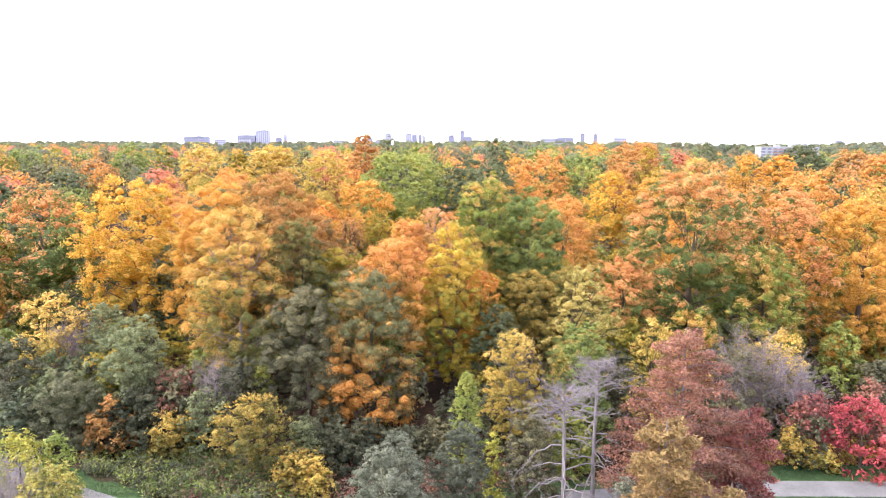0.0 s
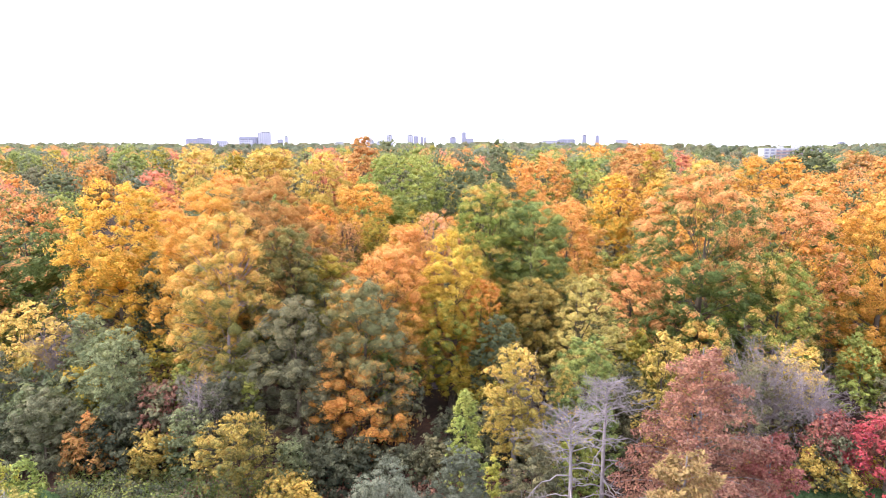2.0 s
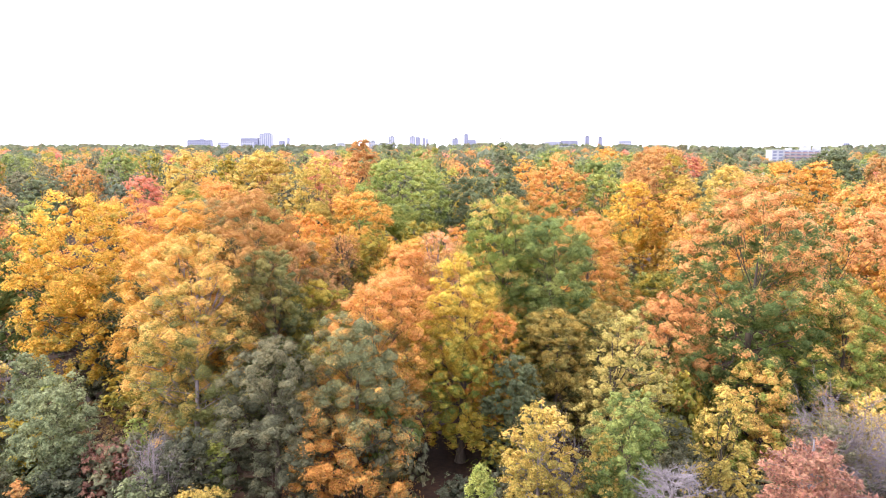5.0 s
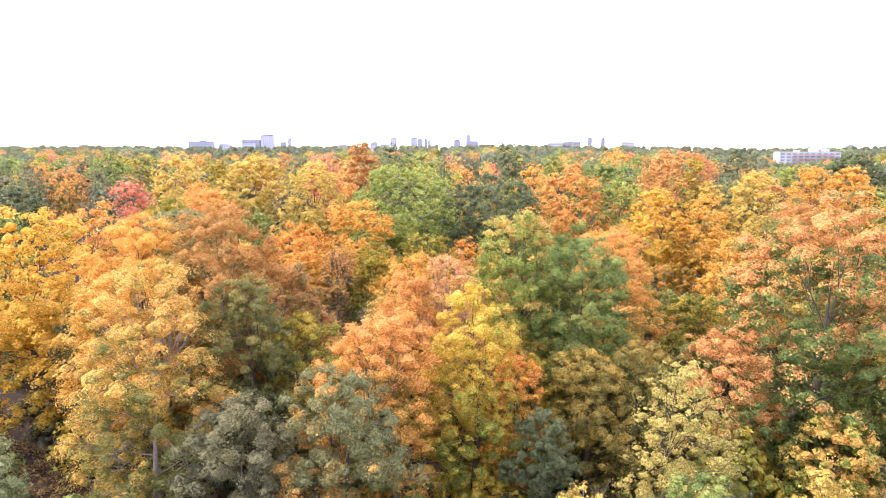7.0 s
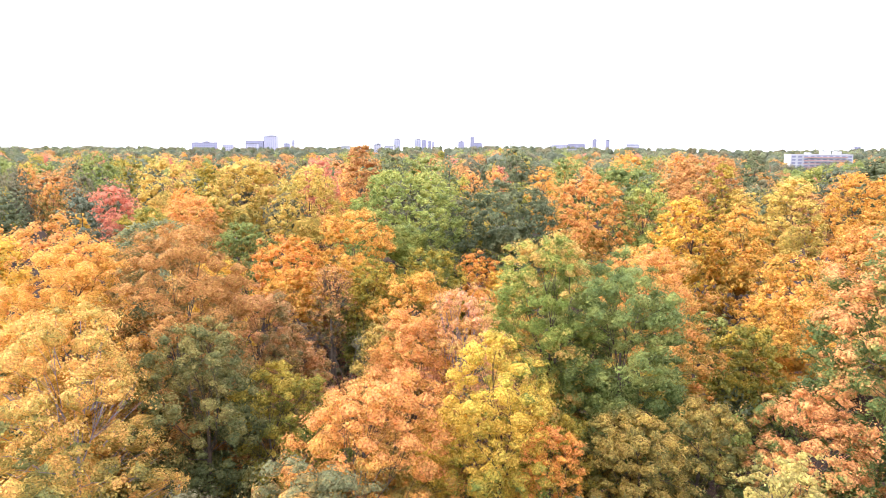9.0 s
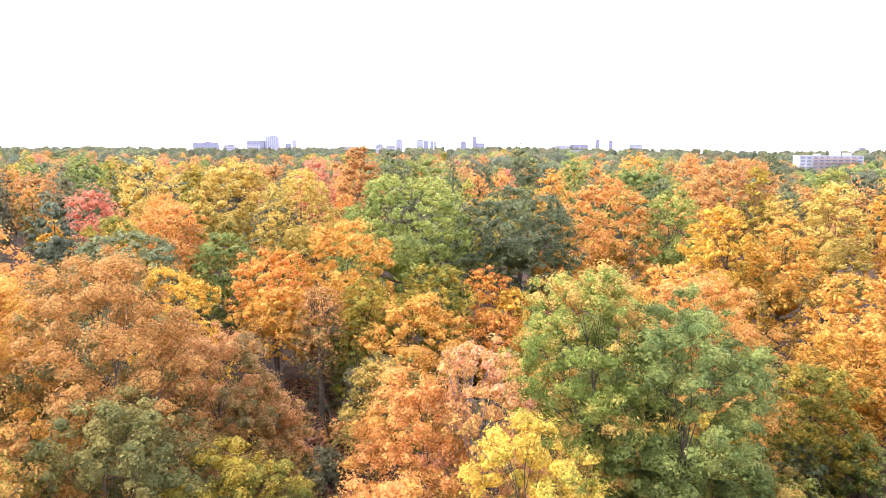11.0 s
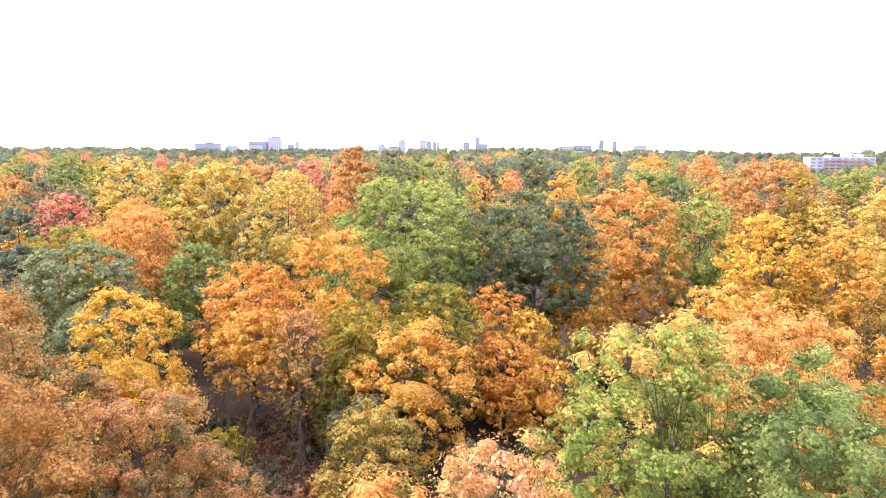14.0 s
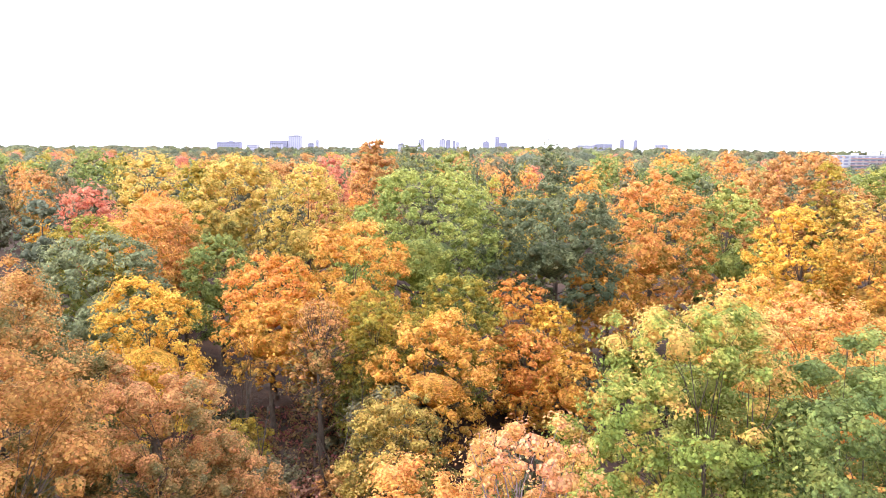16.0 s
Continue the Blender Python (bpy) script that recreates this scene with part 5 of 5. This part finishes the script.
def far_trees():
    """Single trees that fill the woods between and behind the ones above, and unseen ones in the west that shade the
    near edge.
    """
    rng = np.random.default_rng(77)
    lib_near, lib_mid, lib_far = wood_library(0.42, 4), wood_library(0.56, 5), wood_library(0.76, 5)
    taken = list(PLACED)
    made, tries = 0, 0
    while made < 290 and tries < 60000:
        tries += 1
        # from y = 58 on, unseen trees west of x = -46 are added for shade
        y = 58 + 308 * rng.uniform(0, 1) ** 0.75
        x = rng.uniform(-1, 1) * (0.72 * y + 28)
        if (y < 165 and -46 < x < 0.45 * y) or not near_view(x, y) or (-26 < x < -8 and 94 < y < 120):
            continue
        r = rng.uniform(3.6, 6.4) if y > 110 else rng.uniform(2.6, 4.2)
        if any((x - a) ** 2 + (y - b) ** 2 < (0.78 * (r + c)) ** 2 for a, b, c in taken):
            continue
        taken.append((x, y, r))
        made += 1
        pal = MIX[int(rng.choice(len(MIX), p=[.16, .10, .10, .13, .06, .10, .14, .05, .06, .04, .03, .03]))]
        # towards the west, dusky and greyed leaf colours stand in for haze
        if y > 125 and x < -0.25 * y:
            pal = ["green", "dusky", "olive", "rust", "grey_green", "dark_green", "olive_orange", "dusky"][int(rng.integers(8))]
        elif y > 165:
            pal = HAZY_FAR_MIX[int(rng.choice(len(HAZY_FAR_MIX), p=[.16, .14, .15, .15, .10, .11, .07, .08, .04]))]
        lib, size = (lib_near, 0.42) if y < 130 else (lib_mid, 0.56) if y < 200 else (lib_far, 0.76)
        crown, wood = lib[int(rng.integers(len(lib)))]
        top = rng.uniform(13.5, 17.5) if y < 120 else rng.uniform(16.0, 20.5)
        if y > 200:
            top = rng.uniform(17, 22.0)
        if y > 230 and abs(x - 0.5 * y + 8) < 38:  # lower growth round the apartment house
            top = rng.uniform(13.5, 16.5)
        ob = thing("tree", x, y, 0, "woodland tree with %s autumn crown in the dense forest" % WORDS[pal], "tree", "trees of the forest", turn=float(rng.uniform(0, 360)))
        ob.scale = (r / 5.6, r / 5.6 * rng.uniform(0.9, 1.1), top / 20.0)
        part("trunk", wood, ob)
        c = part("crown", crown, ob)
        dress(c, pal, size)


far_trees()


def undergrowth():
    """Saplings and bushes below the tall trees."""
    rng = np.random.default_rng(31)
    lib = []
    for i in range(6):
        g = np.random.default_rng(900 + i)
        me, boughs, clumps = crown_mesh(g, "dome" if i % 2 else "round", 2.4, 0.2, 5.0, 0.33, "green", 0.7)
        lib.append((me, wood_mesh(g, 4.2, 0.07, 1, boughs, clumps, BARK, 0)))
    hues = ["green", "olive", "dusky", "dark_green", "rust", "lime_gold", "gold_brown", "leaf_green"]
    words = {"green": "green", "olive": "olive-green", "dusky": "dusky brownish", "dark_green": "dark green", "rust": "rusty orange", "lime_gold": "yellow-green",
             "gold_brown": "dull golden", "leaf_green": "fresh green"}
    spots = []
    while len(spots) < 90:
        y = rng.uniform(58, 132)
        x = rng.uniform(-1, 1) * (0.66 * y + 4)
        if (-24 < x < -8 and 96 < y < 118 and rng.uniform() < 0.8) or any((x - a) ** 2 + (y - b) ** 2 < 7.5 for a, b in spots):
            continue
        spots.append((x, y))
        pal = hues[int(rng.choice(8, p=[.24, .22, .2, .2, .04, .03, .03, .04]))]
        if y < 68 and pal in ("rust", "lime_gold", "gold_brown"):
            pal = "dusky"
        me, wood = lib[int(rng.integers(6))]
        ob = thing("understorey_shrub", x, y, 0, "%s shrub on the shaded woodland floor" % words[pal], "shrub", "shrubs below the trees", turn=float(rng.uniform(0, 360)))
        k = rng.uniform(0.8, 1.35)
        ob.scale = (k, k, k * rng.uniform(0.8, 1.5))
        part("stem", wood, ob)
        c = part("crown", me, ob)
        dress(c, pal, 0.3)


undergrowth()


def distant_woods(name, pal, y0, y1, count, seed, size, tops, spread=0.80):
    """Woods too far off to count: crowns of loose clumps in one object, taller in places and lower to the east."""
    rng = np.random.default_rng(seed)
    y = y0 + (y1 - y0) * rng.uniform(0, 1, count) ** 1.3
    x = rng.uniform(-1, 1, count) * (spread * y + 20)
    way = x / y
    top = rng.uniform(*tops, count) + 2.0 * np.sin(9 * way + 1.0) + 1.4 * np.sin(23 * way) - 5.0 * np.clip((way - 0.22) / 0.25, 0, 1)
    top = np.where((y < 560) & (np.abs(x - 0.5 * y + 8) < 40), np.minimum(top, 14.0), top)
    r = rng.uniform(4.0, 7.5, count) * (1.0 if y0 < 700 else 1.5)
    per = 66 if y0 < 700 else 42
    mid = np.stack([x, y, top - 0.8 * r], -1)
    d = unit(rng.normal(size=(count, per, 3)) + np.array([0, -0.35, 0.45]))
    pos = mid[:, None] + d * (r[:, None, None] * rng.uniform(0.75, 1.05, (count, per, 1))) * np.array([1, 1, 0.95])
    low = rng.uniform(0, 1, (count, per)) < 0.25
    pos[..., 2] = np.where(low, pos[..., 2] * rng.uniform(0.3, 0.9, (count, per)), pos[..., 2])
    v = leaf_tris(rng, pos.reshape(-1, 3), (d + np.array([0, 0, 0.4]) + 0.3 * rng.normal(size=d.shape)).reshape(-1, 3), size).reshape(-1, 3)
    lumps = mid[:, None] + BALL_V[None] * (0.84 * r)[:, None, None] * np.array([1, 1, 0.95]) * rng.uniform(0.8, 1.1, (count, len(BALL_V), 1))
    lumps[:, BALL_V[:, 2] < -0.4, 2] *= 0.3
    q = np.concatenate([np.arange(len(v)).reshape(-1, 3), (len(v) + np.arange(count)[:, None, None] * len(BALL_V) + BALL_F[None]).reshape(-1, 3)])
    me = mesh_of(name, np.concatenate([v, lumps.reshape(-1, 3)]), q, leaves(pal, size), True)
    me.materials.append(leaves(pal, size, True))
    me.polygons.foreach_set("material_index", (np.arange(len(q)) * 3 >= len(v)).astype(np.int32))
    ob = new(name, me)
    return tagged(ob, "distant woods of %s crowns towards the horizon" % WORDS[pal], "forest", kind="stuff")


# mostly dull hues, since haze over these woods is painted into the crowns
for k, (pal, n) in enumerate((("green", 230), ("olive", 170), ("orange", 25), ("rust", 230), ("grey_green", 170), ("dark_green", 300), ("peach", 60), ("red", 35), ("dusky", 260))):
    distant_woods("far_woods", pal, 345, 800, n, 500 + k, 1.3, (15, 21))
# greyed leaf colours only, which carry the haze of the horizon
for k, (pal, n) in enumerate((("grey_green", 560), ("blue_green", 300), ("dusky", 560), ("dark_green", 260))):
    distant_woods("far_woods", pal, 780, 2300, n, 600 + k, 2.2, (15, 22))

# ---------------------------------------------------------------- buildings on the skyline
def box_mesh(name, w, d, h, material, bevel=0.0):
    bm = bmesh.new()
    bmesh.ops.create_cube(bm, size=1.0, matrix=Matrix.Translation((0, 0, h / 2)) @ Matrix.Diagonal((w, d, h, 1)))
    if bevel:
        bmesh.ops.bevel(bm, geom=bm.edges[:], offset=bevel, segments=1, affect="EDGES")
    me = bpy.data.meshes.new(name)
    bm.to_mesh(me)
    bm.free()
    me.materials.append(material)
    return me


def place(ob, x, y, z):
    ob.matrix_basis = pose(x, y, z)
    return ob


def tower(x, y, w, d, h, floors, bays, material, label, penthouse=0.4, turn=0.0, name="apartment_tower"):
    """A block with storeys of windows on its near side, a parapet and a plant room."""
    ob = thing(name, x, y, 0, label, "building", "buildings on the skyline", turn=turn)
    part("wall", box_mesh("wall", w, d, h, material), ob)
    place(part("roof", box_mesh("roof", w + 0.8, d + 0.8, 1.2, SLATE), ob), 0, 0, h)
    if penthouse:
        place(part("plant_room", box_mesh("plant_room", w * penthouse, d * 0.6, 4.0, material), ob), w * 0.08, 0, h + 1.2)
    fw, fh = w / bays, (h - 4) / floors
    pane = box_mesh("window", fw * 0.55, 0.3, fh * 0.5, GLASS)
    for i in range(floors):
        for j in range(bays):
            place(part("window", pane, ob), (j + 0.5) * fw - w / 2, -d / 2 - 0.05, 4 + i * fh + fh * 0.25)
    return ob


def crane(x, y, h):
    """A tower crane over the building site."""
    ob = thing("tower_crane", x, y, 0, "grey steel tower crane above a building site", "crane", "buildings on the skyline")
    part("mast", box_mesh("mast", 2.2, 2.2, h, STEEL), ob)
    place(part("jib", box_mesh("jib", 46, 1.4, 1.6, STEEL), ob), 14, 0, h)
    place(part("counterweight", box_mesh("counterweight", 5, 2.4, 3, HAZY_PALE_CONCRETE), ob), -9, 0, h - 2.2)
    place(part("cab", box_mesh("cab", 2.4, 2.4, 2.6, GLASS), ob), 1.8, -1.6, h - 2.8)
    return ob


def apartment_block(x, y, w, h):
    """The white apartment house in the trees: storeys with brick-fronted balconies, windows and plant rooms on a flat roof."""
    ob = thing("apartment_block", x, y, 0, "white flat-roofed apartment block with red brick balconies among trees", "building", turn=-6.0)
    d, storey, bays = 16.0, 2.85, 10
    part("wall", box_mesh("wall", w, d, h, WHITE_WALL), ob)
    place(part("roof", box_mesh("roof", w + 0.7, d + 0.7, 0.5, WHITE_WALL), ob), 0, 0, h)
    for rx, rw, rh, label in ((6.0, 7.5, 3.6, "white plant room"), (16.0, 5.5, 2.6, "white plant room"), (-9.0, 4.0, 1.6, "low roof hatch")):
        place(part("plant_room", box_mesh("plant_room", rw, 6.0, rh, WHITE_WALL), ob, label), rx, 0.5, h + 0.5)
    bw = w / bays
    slab = box_mesh("balcony", bw * 0.94, 1.6, 0.22, WHITE_WALL)
    front = box_mesh("parapet", bw * 0.94, 0.14, 1.0, RED_BRICK)
    pane = box_mesh("window", bw * 0.62, 0.16, 1.7, GLASS)
    side = box_mesh("window", 1.5, 0.16, 1.4, GLASS)
    for i in range(int(h / storey)):
        z = h - (i + 1) * storey
        for j in range(bays):
            px = (j + 0.5) * bw - w / 2
            place(part("window", pane, ob), px, -d / 2 - 0.04, z + 0.6)
            if 2 <= j <= 8:
                b = place(part("balcony", slab, ob), px, -d / 2 - 0.8, z)
                place(part("parapet", front, b, "red brick balcony front"), 0, -0.72, 0.22)
        for k in range(4):
            s = part("window", side, ob)
            s.matrix_basis = pose(w / 2 + 0.04, -d / 2 + 2.5 + 3.6 * k, z + 0.7, 0, 0, 90)
    return ob


tower(-624, 2400, 43, 24, 52, 14, 6, HAZY_PALE_CONCRETE, "tall pale concrete apartment tower on the horizon", 0.5, 0, "apartment_tower")
tower(-680, 2400, 60, 24, 37, 6, 9, HAZY_GREY_CONCRETE, "wide grey office block on the horizon", 0.0, 0, "office_block")
tower(-673, 2340, 39, 23, 27, 3, 6, HAZY_PALE_CONCRETE, "low pale annex in front of a grey block", 0.0, 0, "office_block")
tower(-854, 2400, 82, 24, 31, 4, 10, HAZY_GREY_CONCRETE, "long low grey block on the horizon", 0.2, 0, "office_block")
tower(-772, 2400, 35, 21, 23, 3, 5, HAZY_PALE_CONCRETE, "low pale block half hidden by woods", 0.0, 0, "office_block")
tower(-570, 2400, 19, 14, 28, 4, 3, HAZY_GREY_CONCRETE, "low grey block on the horizon", 0.0, 0, "office_block")
tower(-548, 2400, 10, 14, 39, 8, 2, HAZY_PALE_CONCRETE, "slender pale tower on the horizon", 0.0, 0, "apartment_tower")
tower(-190, 2400, 21, 14, 42, 10, 3, HAZY_PALE_CONCRETE, "pale apartment tower on the horizon", 0.4, 0, "apartment_tower")
tower(-119, 2400, 21, 14, 42, 10, 3, HAZY_PALE_CONCRETE, "pale apartment tower on the horizon", 0.4, 0, "apartment_tower")
tower(-99, 2400, 16, 14, 40, 9, 2, HAZY_GREY_CONCRETE, "grey apartment tower on the horizon", 0.0, 0, "apartment_tower")
tower(-79, 2400, 10, 14, 38, 9, 2, HAZY_GREY_CONCRETE, "slender grey apartment tower on the horizon", 0.0, 0, "apartment_tower")
tower(-67, 2400, 10, 14, 35, 8, 2, HAZY_PALE_CONCRETE, "slender pale apartment tower on the horizon", 0.0, 0, "apartment_tower")
tower(29, 2400, 21, 14, 35, 6, 3, HAZY_GREY_CONCRETE, "grey office block with a raised corner", 0.35, 0, "office_block")
tower(67, 2400, 14, 14, 52, 14, 2, HAZY_GREY_CONCRETE, "slender dark grey tower on the horizon", 0.0, 0, "apartment_tower")
tower(87, 2400, 27, 16, 31, 5, 4, HAZY_GREY_CONCRETE, "low grey block beside a slender tower", 0.0, 0, "office_block")
tower(364, 2400, 53, 24, 24, 3, 8, HAZY_PALE_CONCRETE, "low pale block among cranes", 0.0, 0, "office_block")
tower(422, 2400, 58, 24, 28, 5, 8, HAZY_GREY_CONCRETE, "grey block under construction", 0.0, 0, "office_block")
tower(484, 2400, 14, 14, 42, 11, 2, HAZY_GREY_CONCRETE, "slender grey apartment tower on the horizon", 0.3, 0, "apartment_tower")
tower(529, 2400, 12, 14, 40, 11, 2, HAZY_GREY_CONCRETE, "slender grey apartment tower on the horizon", 0.3, 0, "apartment_tower")
tower(613, 2400, 43, 24, 27, 3, 6, HAZY_PALE_CONCRETE, "low pale block on the horizon", 0.0, 0, "office_block")
tower(1375, 2400, 21, 14, 18, 9, 3, HAZY_GREY_CONCRETE, "grey tower block on the horizon", 0.0, 0, "apartment_tower")
tower(-228, 1500, 17, 12, 22, 5, 4, WHITE_WALL, "low white block above distant woods", 0.0, 0, "office_block")
tower(-160, 1500, 14, 12, 26, 7, 3, WHITE_WALL, "white apartment block above distant woods", 0.4, 0, "apartment_tower")
tower(-136, 1500, 20, 12, 23, 6, 4, HAZY_PALE_CONCRETE, "pale apartment block above distant woods", 0.0, 0, "apartment_tower")
tower(258, 1500, 30, 14, 17, 4, 6, WHITE_WALL, "long low white block half hidden by woods", 0.0, 0, "office_block")
crane(420, 2370, 41)
apartment_block(331, 664, 53, 18.6)
